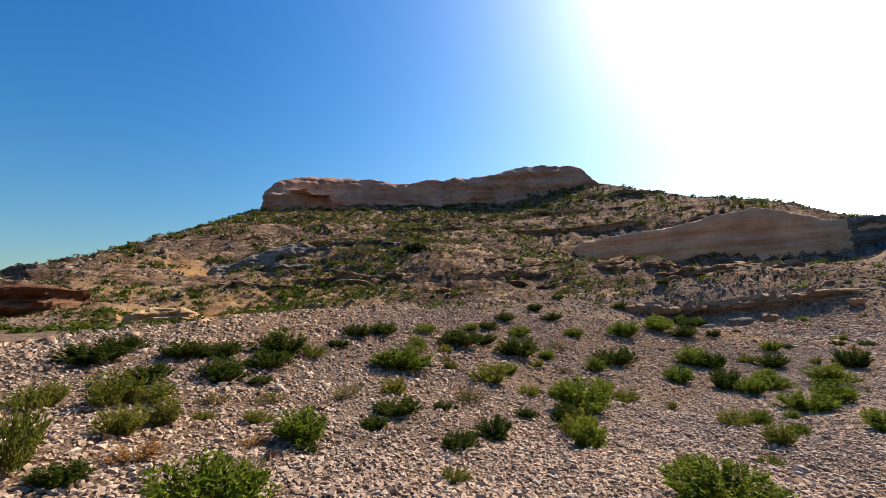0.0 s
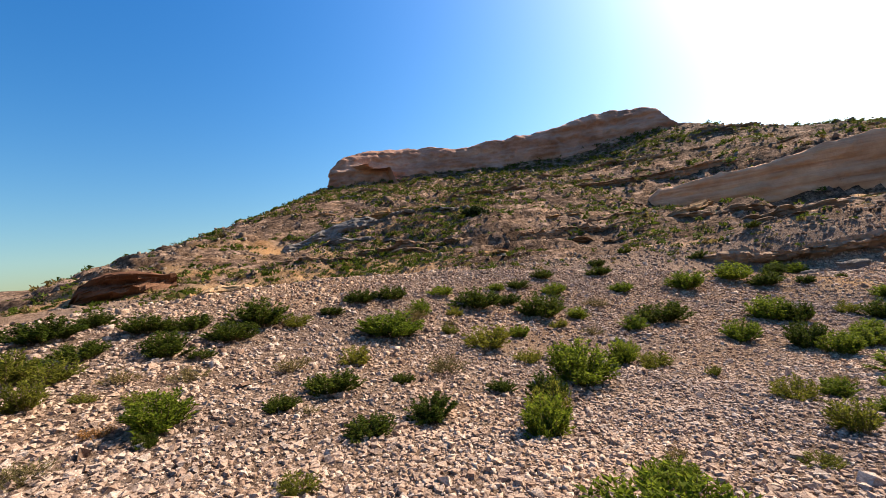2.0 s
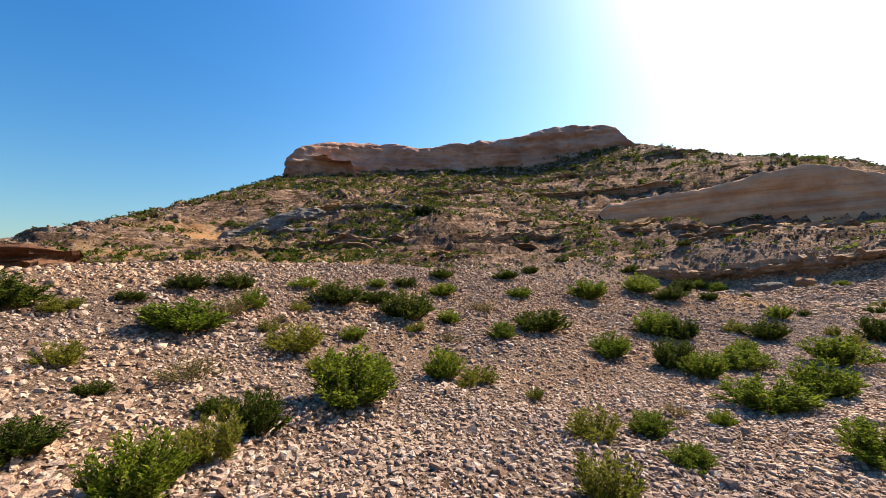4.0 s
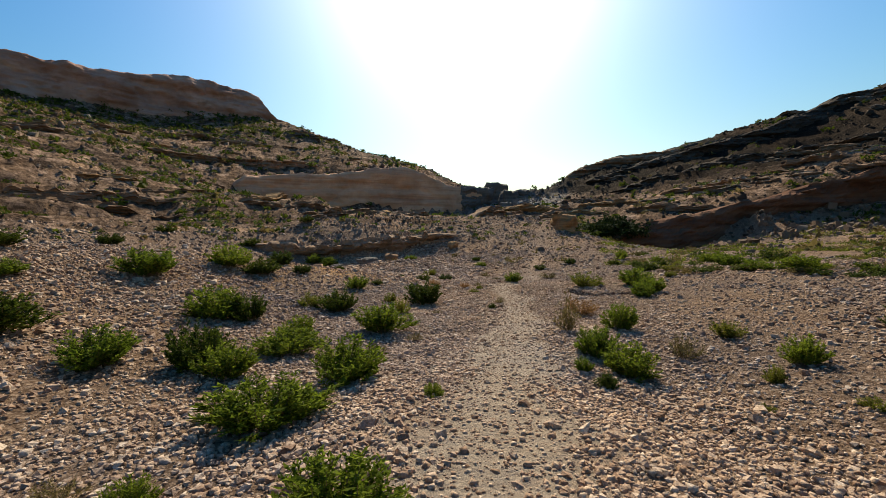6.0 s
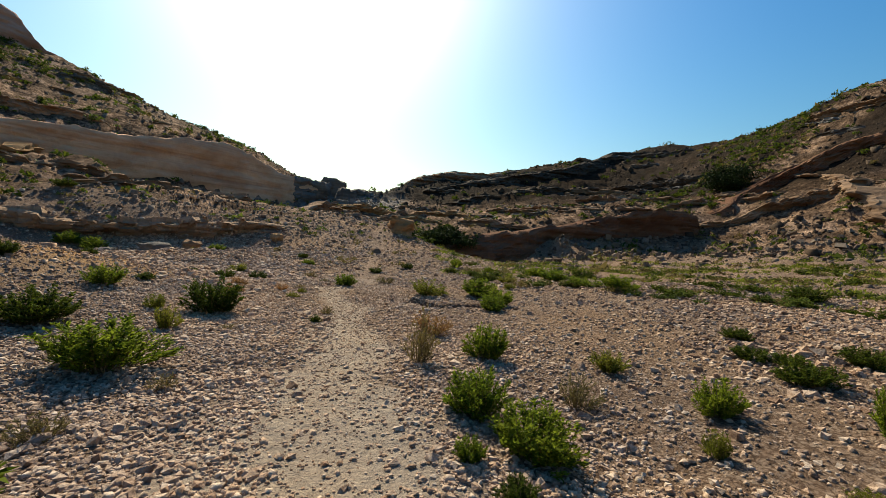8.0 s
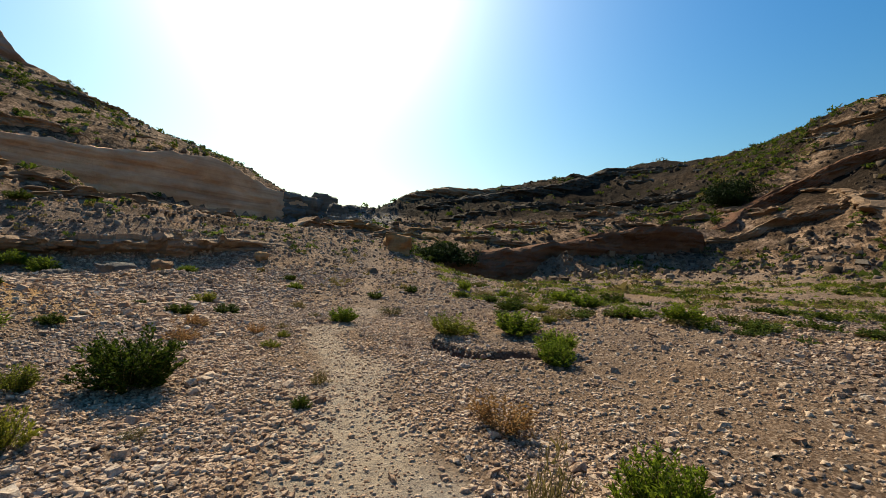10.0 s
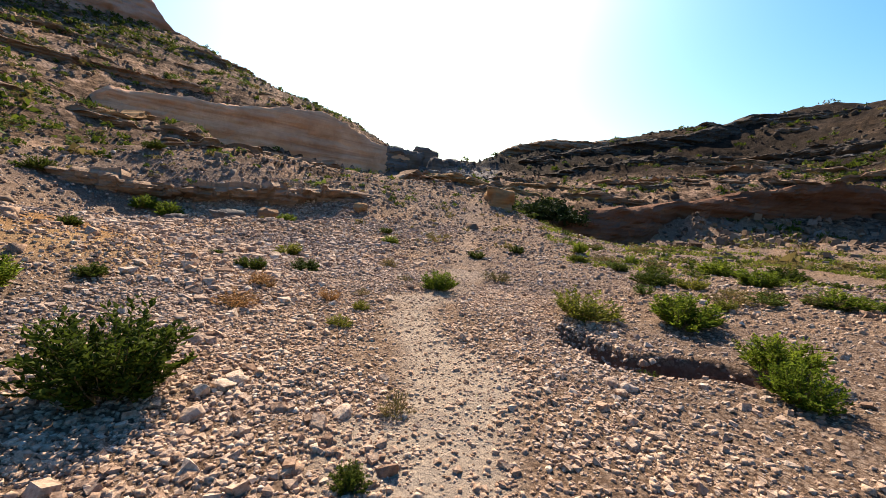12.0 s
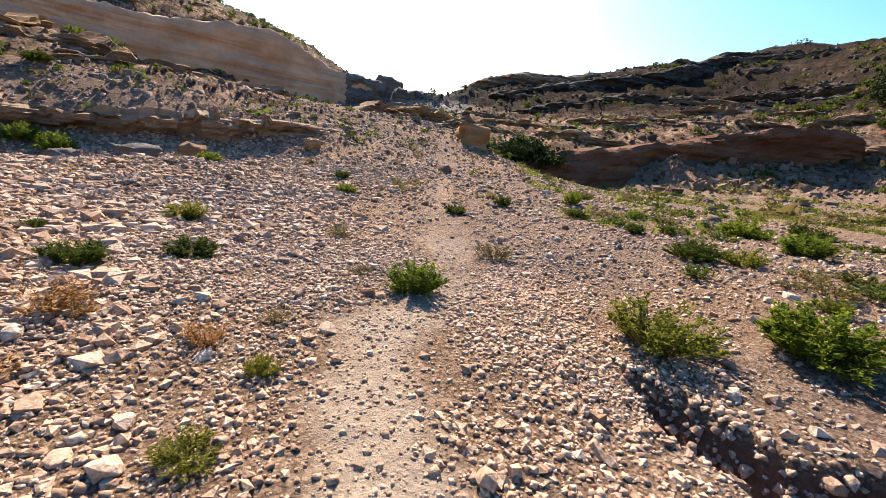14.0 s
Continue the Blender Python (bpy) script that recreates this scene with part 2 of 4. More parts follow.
def mix(nt, factor, a, b, blend="MIX"):
    n = nt.nodes.new("ShaderNodeMix")
    n.data_type, n.blend_type = "RGBA", blend
    for sock, value in ((n.inputs[0], factor), (n.inputs[6], a), (n.inputs[7], b)):
        if isinstance(value, bpy.types.NodeSocket):
            nt.links.new(value, sock)
        else:
            sock.default_value = value if isinstance(value, float) else (*value, 1)
    return n.outputs[2]


def noise_at(nt, place, scale, detail=4.0, rough_=0.55):
    n = node(nt, "ShaderNodeTexNoise", Scale=scale, Detail=detail, Roughness=rough_)
    nt.links.new(place, n.inputs["Vector"])
    return n.outputs[0]


def bump(nt, shader, height, strength, distance):
    n = node(nt, "ShaderNodeBump", Strength=strength, Distance=distance)
    nt.links.new(height, n.inputs["Height"])
    last = shader.inputs["Normal"].links
    if last:
        nt.links.new(last[0].from_socket, n.inputs["Normal"])
    nt.links.new(n.outputs[0], shader.inputs["Normal"])


def place_of(nt):
    return nt.nodes.new("ShaderNodeNewGeometry").outputs["Position"]


def attribute(nt, name):
    n = nt.nodes.new("ShaderNodeAttribute")
    n.attribute_name = name
    return n.outputs["Fac"]


def patches(nt, p):
    """Broad drifts of greyer scree and warmer earth."""
    return ramp(nt, noise_at(nt, p, 0.22, 3.0, 0.6), [(0.36, (0.84, 0.85, 0.90)), (0.5, (1.0, 0.985, 0.98)), (0.64, (1.1, 1.04, 0.96))])


def ground_material():
    m, nt, b = material("stony_ground", 0.95)
    p = place_of(nt)
    pebble = node(nt, "ShaderNodeTexVoronoi", Scale=17.0)
    nt.links.new(p, pebble.inputs["Vector"])
    cobble = node(nt, "ShaderNodeTexVoronoi", Scale=4.5)
    nt.links.new(p, cobble.inputs["Vector"])
    grey = nt.nodes.new("ShaderNodeSeparateColor")
    nt.links.new(pebble.outputs["Color"], grey.inputs[0])
    grey2 = nt.nodes.new("ShaderNodeSeparateColor")
    nt.links.new(cobble.outputs["Color"], grey2.inputs[0])
    kinds = [(0, (0.15, 0.095, 0.065)), (0.3, (0.275, 0.182, 0.128)), (0.7, (0.38, 0.265, 0.19)), (1, (0.52, 0.395, 0.30))]
    stones = mix(nt, 0.5, ramp(nt, grey.outputs[0], kinds), ramp(nt, grey2.outputs[0], kinds))
    fine = node(nt, "ShaderNodeTexVoronoi", Scale=31.0)
    nt.links.new(p, fine.inputs["Vector"])
    grey3 = nt.nodes.new("ShaderNodeSeparateColor")
    nt.links.new(fine.outputs["Color"], grey3.inputs[0])
    lumps = ramp(nt, pebble.outputs["Distance"], [(0.33, (0, 0, 0)), (0.55, (1, 1, 1))])
    specks = ramp(nt, fine.outputs["Distance"], [(0.30, (0, 0, 0)), (0.55, (1, 1, 1))])
    stones = mix(nt, 0.35, stones, ramp(nt, grey3.outputs[0], kinds))
    # soil between the pebbles, with the shade of the gaps in its colour
    stones = mix(nt, lumps, stones, mix(nt, specks, stones, (0.14, 0.09, 0.062)))
    soil = ramp(nt, noise_at(nt, p, 0.55, 6.0, 0.6), [(0.3, (0.21, 0.125, 0.083)), (0.55, (0.28, 0.18, 0.122)), (0.75, (0.34, 0.225, 0.15))])
    base = mix(nt, 0.85, soil, stones)
    dusty = ramp(nt, noise_at(nt, p, 9.0, 4.0), [(0.3, (0.40, 0.315, 0.25)), (0.7, (0.50, 0.405, 0.325))])
    base = mix(nt, attribute(nt, "trodden"), base, dusty)
    hill = ramp(nt, noise_at(nt, p, 0.35, 9.0, 0.72), [(0.40, (0.035, 0.022, 0.014)), (0.5, (0.15, 0.098, 0.066)), (0.61, (0.40, 0.275, 0.20))])
    squash = node(nt, "ShaderNodeMapping")
    squash.inputs["Scale"].default_value = (0.05, 0.05, 1.1)
    nt.links.new(p, squash.inputs["Vector"])
    beds = ramp(nt, noise_at(nt, squash.outputs[0], 1.0, 7.0, 0.7), [(0.36, (0.38, 0.33, 0.30)), (0.5, (0.9, 0.87, 0.84)), (0.62, (1.35, 1.3, 1.25))])
    hill = mix(nt, 0.27, hill, stones)
    hill = mix(nt, 0.85, hill, beds, "MULTIPLY")
    speckle = ramp(nt, noise_at(nt, p, 2.1, 8.0, 0.7), [(0.41, (0.34, 0.32, 0.31)), (0.5, (0.95, 0.95, 0.95)), (0.6, (1.35, 1.33, 1.3))])
    hill = mix(nt, 0.9, hill, speckle, "MULTIPLY")
    base = mix(nt, attribute(nt, "hillside"), base, hill)
    orange = ramp(nt, noise_at(nt, p, 0.3, 5.0), [(0.3, (0.32, 0.165, 0.07)), (0.7, (0.42, 0.27, 0.14))])
    base = mix(nt, attribute(nt, "ochre"), base, orange)
    earth = ramp(nt, noise_at(nt, p, 6.0, 6.0, 0.65), [(0.3, (0.17, 0.08, 0.048)), (0.7, (0.30, 0.16, 0.10))])
    base = mix(nt, attribute(nt, "cut"), base, earth)
    scree = ramp(nt, noise_at(nt, p, 1.2, 8.0, 0.75), [(0.38, (0.08, 0.074, 0.074)), (0.52, (0.22, 0.20, 0.19)), (0.66, (0.38, 0.345, 0.31))])
    base = mix(nt, attribute(nt, "scree"), base, scree)
    # dark rock of the south slope, with its backlit shade painted into the colour
    slate_in_shade = ramp(nt, noise_at(nt, p, 0.7, 9.0, 0.75), [(0.35, (0.010, 0.0075, 0.006)), (0.55, (0.024, 0.017, 0.0125)), (0.75, (0.06, 0.041, 0.028))])
    base = mix(nt, attribute(nt, "dark_shaded_rock"), base, slate_in_shade)
    base = mix(nt, 1.0, base, patches(nt, p), "MULTIPLY")
    nt.links.new(base, b.inputs["Base Color"])
    bump(nt, b, noise_at(nt, p, 1.4, 9.0, 0.75), 1.0, 0.5)
    rubble = node(nt, "ShaderNodeTexVoronoi", Scale=1.3)
    nt.links.new(p, rubble.inputs["Vector"])
    bump(nt, b, rubble.outputs["Distance"], -0.6, 0.35)
    bump(nt, b, cobble.outputs["Distance"], -1.0, 0.2)
    bump(nt, b, pebble.outputs["Distance"], -1.0, 0.055)
    bump(nt, b, fine.outputs["Distance"], -0.8, 0.02)
    return m


def cliff_material(name, dark, mid, light, beds=1.6, dip=0.0):
    m, nt, b = material(name, 0.9)
    p = place_of(nt)
    squash = node(nt, "ShaderNodeMapping")
    squash.inputs["Rotation"].default_value = (0, radians(dip), 0)
    squash.inputs["Scale"].default_value = (0.035, 0.035, beds)
    nt.links.new(p, squash.inputs["Vector"])
    layers = noise_at(nt, squash.outputs[0], 1.0, 6.0, 0.65)
    colour = ramp(nt, layers, [(0.28, dark), (0.5, mid), (0.72, light)])
    stain = ramp(nt, noise_at(nt, p, 0.16, 6.0, 0.6), [(0.35, (0.62, 0.55, 0.5)), (0.62, (1.0, 1.0, 1.0))])
    colour = mix(nt, 0.8, colour, stain, "MULTIPLY")
    nt.links.new(colour, b.inputs["Base Color"])
    bump(nt, b, layers, 0.7, 0.5)
    bump(nt, b, noise_at(nt, p, 1.3, 9.0, 0.7), 0.8, 0.4)
    return m


GROUND = ground_material()
TAN_ROCK = cliff_material("tan_sandstone", (0.46, 0.23, 0.135), (0.70, 0.415, 0.26), (0.76, 0.50, 0.33), 0.9, 5.0)
RED_ROCK = cliff_material("pink_limestone", (0.30, 0.155, 0.108), (0.45, 0.265, 0.195), (0.54, 0.37, 0.285), 0.3)
BROWN_ROCK = cliff_material("brown_conglomerate", (0.15, 0.09, 0.055), (0.28, 0.18, 0.115), (0.40, 0.28, 0.195), 1.3)
GREY_ROCK = cliff_material("grey_limestone", (0.09, 0.08, 0.074), (0.18, 0.16, 0.145), (0.29, 0.26, 0.24), 1.0)
# layered dark rock of the ridge, its colour deepened for the backlit shade
SHADED_BED_ROCK = cliff_material("shaded_bedded_limestone", (0.03, 0.024, 0.021), (0.09, 0.07, 0.056), (0.17, 0.13, 0.10), 1.5)
BANK_EARTH = cliff_material("red_brown_earth", (0.10, 0.05, 0.032), (0.17, 0.088, 0.056), (0.24, 0.14, 0.09), 0.8)
OCHRE_ROCK = cliff_material("ochre_rock", (0.25, 0.13, 0.06), (0.40, 0.24, 0.12), (0.50, 0.35, 0.21), 1.3)


# ---- mesh helpers ----
def sheet(name, verts, faces, mat, smooth_shade=True):
    me = bpy.data.meshes.new(name)
    verts, faces = np.asarray(verts, np.float32), np.asarray(faces, np.int32)
    n, k = faces.shape
    me.vertices.add(len(verts))
    me.vertices.foreach_set("co", verts.ravel())
    me.loops.add(n * k)
    me.loops.foreach_set("vertex_index", faces.ravel())
    me.polygons.add(n)
    me.polygons.foreach_set("loop_start", np.arange(0, n * k, k, dtype=np.int32))
    me.polygons.foreach_set("loop_total", np.full(n, k, np.int32))
    me.polygons.foreach_set("use_smooth", np.full(n, smooth_shade))
    me.update(calc_edges=True)
    me.materials.append(mat)
    return me


def grid_faces(rows, cols, close=False):
    i = np.arange(rows - 1)[:, None] * cols
    j = np.arange(cols if close else cols - 1)[None, :]
    k = (j + 1) % cols
    return np.stack([i + j, i + k, i + cols + k, i + cols + j], -1).reshape(-1, 4)


# ---- the ground: one sheet to the horizon ----
def build_ground():
    az = np.radians(np.r_[np.arange(-75, 55, 0.43), np.arange(55, 72, 0.15), np.arange(72, 130, 0.43), np.arange(130, 285, 1.5)])
    rad = np.r_[0.02, 0.45 * 1.02 ** np.arange(0, 108), 3.8 * 1.0095 ** np.arange(0, 92), 9.12 * 1.0038 ** np.arange(0, 90), 12.85 * 1.0095 ** np.arange(0, 37), 18.3 * 1.0135 ** np.arange(0, 207), 320, 370, 440, 560, 800, 1300, 2400, 4200]
    a, r = np.meshgrid(az, rad)
    x, y = (8 + r * np.sin(a)).ravel(), (6 + r * np.cos(a)).ravel()
    z = land(x, y)
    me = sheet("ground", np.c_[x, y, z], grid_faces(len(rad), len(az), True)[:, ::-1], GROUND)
    d = off_trail(x, y) + 0.35 * rough(x / 1.1, y / 1.1, 0, 3, 51)
    wide = np.where(x < 14, 0.6, 0.5) + np.where((x > 6) & (x < 12), 0.35, 0.0)
    masks = dict(
        trodden=(1 - smooth(wide * 0.55, wide * 1.5, d)) * np.where(x < 23, 0.95 - 0.55 * smooth(18, 20, x), 0.12 + 0.7 * smooth(70, 80, x)),
        hillside=smooth(1.2, 3.5, z + 0.8 * rough(x / 6, y / 6, 0, 3, 53)),
        ochre=np.clip(near_path(x, y, [(-40, 38), (-24, 41), (-14, 43)], 11) + 0.7 * near_path(x, y, [(17, 20), (20, 25), (22, 31)], 4.5) + 0.45 * near_path(x, y, [(4, 13), (8, 19), (14, 25)], 6.0) + 0.8 * near_path(x, y, [(-60, 60), (-30, 62), (-20, 68)], 12) * (grain(x / 6, y / 6, 0, 57) > 0), 0, 1) * np.clip(0.5 + 0.9 * rough(x / 5, y / 5, 0, 3, 55), 0, 1),
        # dark rock of the slope and ridges, where shade is painted in too
        dark_shaded_rock=np.clip((0.95 * smooth(9.5, 13.5, z + 2.0 * rough(x / 16, y / 16, 0, 3, 59)) * smooth(58, 72, x) * smooth(-8, 6, x - y - 28) * (1 - 0.75 * near_path(x, y, [(97.2, -16.8), (100.8, -22.6), (104.3, -28.2), (112, -38)], 6)) + 0.8 * near_path(x, y, [(72, 154), (88, 145), (101, 125), (100, 108), (98, 92)], 9)) * (1.05 + 0.4 * grain(z / 1.3, x / 40, y / 40, 61)), 0, 0.95),
        cut=smooth(0.04, 0.12, gully_depth(x, y)) * 0.85,
        scree=np.clip(near_path(x, y, [(80, 64), (92, 69), (103, 75)], 17), 0, 1) * 0.9,
    )
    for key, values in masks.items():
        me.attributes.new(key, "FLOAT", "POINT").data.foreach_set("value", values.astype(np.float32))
    return tagged(new("ground", me), "pinkish stony desert ground with a trodden footpath", "ground", kind="structure")


GROUND_OB = build_ground()


# ---- rock walls ----
def cliff(name, line, mat, label, depth=8.0, bulge=0.8, ledges=0.6, sink=2.0, seed=0, lean=0.15, ends=6.0, detail=0.45, block=0.4):
    """A rock face along a line of (x, y, foot, top) or (x, y, height over the land), its face to the right of the line's run, with worn beds and a rounded rim."""
    if len(line[0]) == 3:
        line = [(a, b, float(land(a, b)[0]) - 0.3, float(land(a, b)[0]) + h) for a, b, h in line]
    pts = np.array(line, float)
    run = np.r_[0, np.cumsum(np.hypot(*np.diff(pts[:, :2], axis=0).T))]
    s = np.linspace(0, run[-1], max(8, int(run[-1] / detail)))
    soft = lambda v: np.convolve(np.pad(np.interp(s, run, v), 4, "edge"), np.ones(9) / 9, "valid") if len(s) > 40 else np.interp(s, run, v)
    x, y, foot, top = (soft(pts[:, k]) for k in range(4))
    tx, ty = np.gradient(x), np.gradient(y)
    n = np.hypot(tx, ty)
    ox, oy = ty / n, -tx / n
    taper = smooth(0, ends, s) * smooth(0, ends, run[-1] - s)
    top = foot + (top - foot) * (0.15 + 0.85 * taper) + 0.5 * bulge * rough(s / 9, 0, 0, 3, seed + 3) + 0.5 * block * blocks(s / 1.7, 0, 0, seed + 5)
    high = float(np.max(top - foot))
    rows = int(max(22, high / 0.3))
    v = np.r_[np.linspace(-0.3, 1, rows), np.ones(10)]
    back = np.r_[np.zeros(rows), np.linspace(0.06, 1, 10) ** 1.6]
    V, B = v[:, None], back[:, None]
    low = foot - sink
    z = np.where(V < 0, foot + (foot - low) * V / 0.3, foot + (top - foot) * np.maximum(V, 0)) - 0.7 * B * depth * 0.12
    z = z + 0 * x
    X, Y = x + 0 * V, y + 0 * V
    beds = rough(z * 0.55 * max(1.0, 5.0 / high) + 0.3 * grain(X / 20, Y / 20, 0, seed), X / 45, Y / 45, 4, seed + 7)
    S, bed = s[None] + 0 * V, min(1.6, max(0.3, high / 7))
    out = block * (0.6 * blocks(S / (2.2 * bed), z / bed, 0, seed + 23) + 0.4 * blocks(S / (5 * bed), z / (2.5 * bed), 0, seed + 27))
    out = out + bulge * rough(X / 9, Y / 9, z / 7, 4, seed + 11) + ledges * np.tanh(3 * beds) + 0.3 * bulge**0.5 * rough(X / 1.6, Y / 1.6, z / 0.8, 4, seed + 15)
    edge = np.clip((V - 0.8) / 0.2, 0, 1) ** 3
    out = out - lean * (z - foot) - edge * 1.1 * bulge - B * depth - (1 - taper) * depth * 0.35
    z = z + np.where(B > 0, 0.35 * rough(X / 3, Y / 3, 0, 3, seed + 19), 0)
    verts = np.stack([X + ox * out, Y + oy * out, z], -1).reshape(-1, 3)
    me = sheet(name, verts, grid_faces(len(v), len(s)), mat, block < 0.3)
    return tagged(new(name, me), label, "cliff", kind="structure")


cliff("cap_cliff", [(-46, 150, 37, 45), (-53, 143, 36, 45), (-57, 136, 35.6, 45.5), (-57, 131, 35.6, 45.5), (-54, 130, 36, 47.0), (-50, 132.5, 36.8, 49.6), (-35, 143.5, 38.2, 54.0), (-24, 148, 39, 53.6), (-17, 150, 39.4, 51.8), (7, 154, 39.6, 53.6), (30, 155, 38.6, 56.2), (45, 155, 42.5, 57.2), (54, 154, 44, 57.0), (60, 153, 44.5, 54.0), (63, 153, 44.8, 49.0), (69, 153, 44.2, 47.4)],
      RED_ROCK, "pinkish limestone cliff that caps the hill", depth=12, bulge=1.5, ledges=0.4, seed=100, ends=1.2, sink=3, lean=0.08, block=0.1)
cliff("tan_cliff", [(31, 93, 13.5, 15), (37, 93.5, 11, 16.2), (50, 90.5, 8.8, 16.8), (60, 86.5, 7.2, 18.6), (69, 84.5, 6.0, 19.4), (79, 82, 5.0, 16.0), (88, 80.5, 6.0, 15.6), (98, 80, 8, 14.9)],
      TAN_ROCK, "smooth tan sandstone cliff with sloping beds", depth=9, bulge=0.5, ledges=0.3, seed=200, ends=3, sink=3, lean=-0.04, block=0.25)
cliff("stained_face", [(82, 81.0, 4.8, 15.4), (88, 79.2, 6, 15.6), (94, 78.6, 7.5, 15.2), (99, 78.6, 9, 14.4)],
      GREY_ROCK, "dark stained rock face at the end of the tan cliff", depth=3, bulge=0.6, ledges=0.5, seed=220, ends=2.5, sink=2, lean=0.12, block=0.5)
cliff("bank_cliff", [(53.2, 28.0, -1.2, 0.2), (56.1, 25.3, -1.2, 1.5), (60.3, 22.3, -1.1, 2.5), (66.4, 18.5, 0.6, 3.7), (70, 15.2, 1.6, 4.8), (73.4, 11.8, 2.2, 5.9), (76.6, 8.2, 2.6, 6.9), (78.6, 4.5, 2.9, 7.6), (80.4, 0.8, 3.2, 8.1), (81.4, -2.6, 3.8, 7.4), (81.4, -4.6, 4.5, 6.4)],
      BANK_EARTH, "undercut red-brown earth bank above the dry wash", depth=5, bulge=0.5, ledges=0.4, seed=300, ends=2, sink=1.5, lean=-0.22, block=0.4)
cliff("white_ledge", [(84, -0.5, 0.3), (83.1, -3.4, 0.9), (82.4, -6.8, 1.2), (81.4, -11, 1.3), (79.2, -15.2, 1.3), (76.6, -19, 1.0), (73, -23, 0.5)],
      BROWN_ROCK, "bedded rock ledge with a pale worn lip", depth=4, bulge=0.45, ledges=0.35, seed=310, ends=2, sink=2, lean=-0.25, block=0.5)
cliff("spur_step", [(84.8, -5.4, 0.4), (89.4, -11, 1.6), (90.4, -15.8, 2.4), (89, -21.3, 2.4), (86, -27, 1.6), (82, -33, 0.8)],
      BANK_EARTH, "rusty brown ledge at the foot of the spur", depth=5, bulge=0.5, ledges=0.4, seed=315, ends=2, sink=2, lean=-0.2, block=0.45)
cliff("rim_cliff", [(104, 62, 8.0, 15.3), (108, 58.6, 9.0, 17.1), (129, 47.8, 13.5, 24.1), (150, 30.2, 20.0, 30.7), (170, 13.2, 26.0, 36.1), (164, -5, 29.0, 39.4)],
      SHADED_BED_ROCK, "dark bedded limestone rim along the ridge, shade in its colour", depth=8, bulge=1.1, ledges=0.9, seed=320, ends=3, sink=3, lean=0.45, block=0.4)
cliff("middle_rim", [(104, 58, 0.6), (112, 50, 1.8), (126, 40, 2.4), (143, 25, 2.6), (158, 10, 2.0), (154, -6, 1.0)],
      SHADED_BED_ROCK, "dark bedded ledge below the ridge, shade in its colour", depth=5, bulge=0.8, ledges=0.7, seed=340, ends=4, sink=2.5, lean=0.3, block=0.45)
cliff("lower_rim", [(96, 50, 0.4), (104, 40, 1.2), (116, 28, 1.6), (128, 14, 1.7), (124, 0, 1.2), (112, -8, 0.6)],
      SHADED_BED_ROCK, "dark broken ledge low on the slope, shade in its colour", depth=4, bulge=0.7, ledges=0.5, seed=360, ends=4, sink=2.5, lean=0.1, block=0.7)
cliff("low_ledge", [(13.5, 43.0, 0.6, 1.4), (17.0, 40.6, -0.1, 1.3), (20.5, 38.4, -0.6, 1.0), (23, 37.1, -0.7, 1.0), (26, 35.4, -0.6, 1.2), (29.5, 34.5, -0.1, 1.35), (32.6, 32.6, 0.3, 1.6), (36, 31.6, 0.8, 1.6)],
      BROWN_ROCK, "low brown rock ledge at the foot of the slope", depth=3, bulge=0.35, ledges=0.25, seed=400, ends=1.0, sink=0.8, lean=-0.35, detail=0.16, block=0.55)
cliff("ochre_overhang", [(-23.6, 27.1, 1.5, 1.9), (-22.2, 28.2, 1.5, 2.6), (-21.0, 29.1, 1.4, 3.1), (-19.7, 30.0, 1.4, 3.1), (-18.2, 31.0, 1.6, 2.7), (-17.1, 31.6, 1.9, 2.2)],
      OCHRE_ROCK, "ochre rock overhang low on the hillside", depth=6, bulge=0.45, ledges=0.3, seed=500, ends=2, sink=1, lean=-0.3, detail=0.25, block=0.35)
cliff("west_overhang", [(-37.4, 30.0, 2.6, 4.2), (-36.4, 31.1, 3.3, 5.4), (-34.9, 32.8, 4.0, 6.1), (-33.6, 34.2, 4.5, 6.3), (-32.4, 35.3, 5.2, 6.2), (-31.0, 36.5, 5.7, 6.1)],
      BANK_EARTH, "rusty brown rock overhang on the flank of the hill", depth=8, bulge=0.5, ledges=0.4, seed=600, ends=3, sink=2.0, lean=-0.35)
cliff("slab_face", [(-40, 68, 0.6), (-36, 70, 1.6), (-29, 74, 2.6), (-24, 75.5, 2.6), (-21, 78, 0.8)],
      GREY_ROCK, "grey weathered rock slab on the hillside", depth=5, bulge=0.5, ledges=0.3, seed=700, ends=3, sink=1.5, lean=0.4)
cliff("brown_ledge", [(-36, 78, 0.8), (-28, 80, 1.8), (-20, 83, 1.6), (-10, 86, 0.8)],
      OCHRE_ROCK, "rusty brown ledge above the slab", depth=4, bulge=0.6, ledges=0.4, seed=750, ends=3, sink=1.5, lean=-0.2)
cliff("upper_ledge", [(16, 104, 0.8), (26, 106, 1.6), (38, 106, 1.8), (50, 104, 1.5), (56, 100, 0.8)],
      BROWN_ROCK, "dark brown ledge on the upper slope", depth=4, bulge=0.6, ledges=0.4, seed=800, ends=4, sink=1.5, lean=-0.25)
cliff("gap_outcrop", [(108, 68, 1.0), (112, 63, 2.2), (118, 57, 2.6), (126, 50, 2.6), (134, 42, 1.5)],
      BROWN_ROCK, "bedded brown outcrop beside the gap", depth=8, bulge=0.8, ledges=0.7, seed=850, ends=3, sink=3, lean=0.5)
cliff("spur_ledge", [(98, -16, 0.5), (90, -17, 1.4), (82, -18, 1.8), (72, -18, 1.6), (62, -17, 0.7)],
      BROWN_ROCK, "bedded rock ledge on the spur", depth=5, bulge=0.6, ledges=0.5, seed=900, ends=3, sink=2, lean=-0.1)


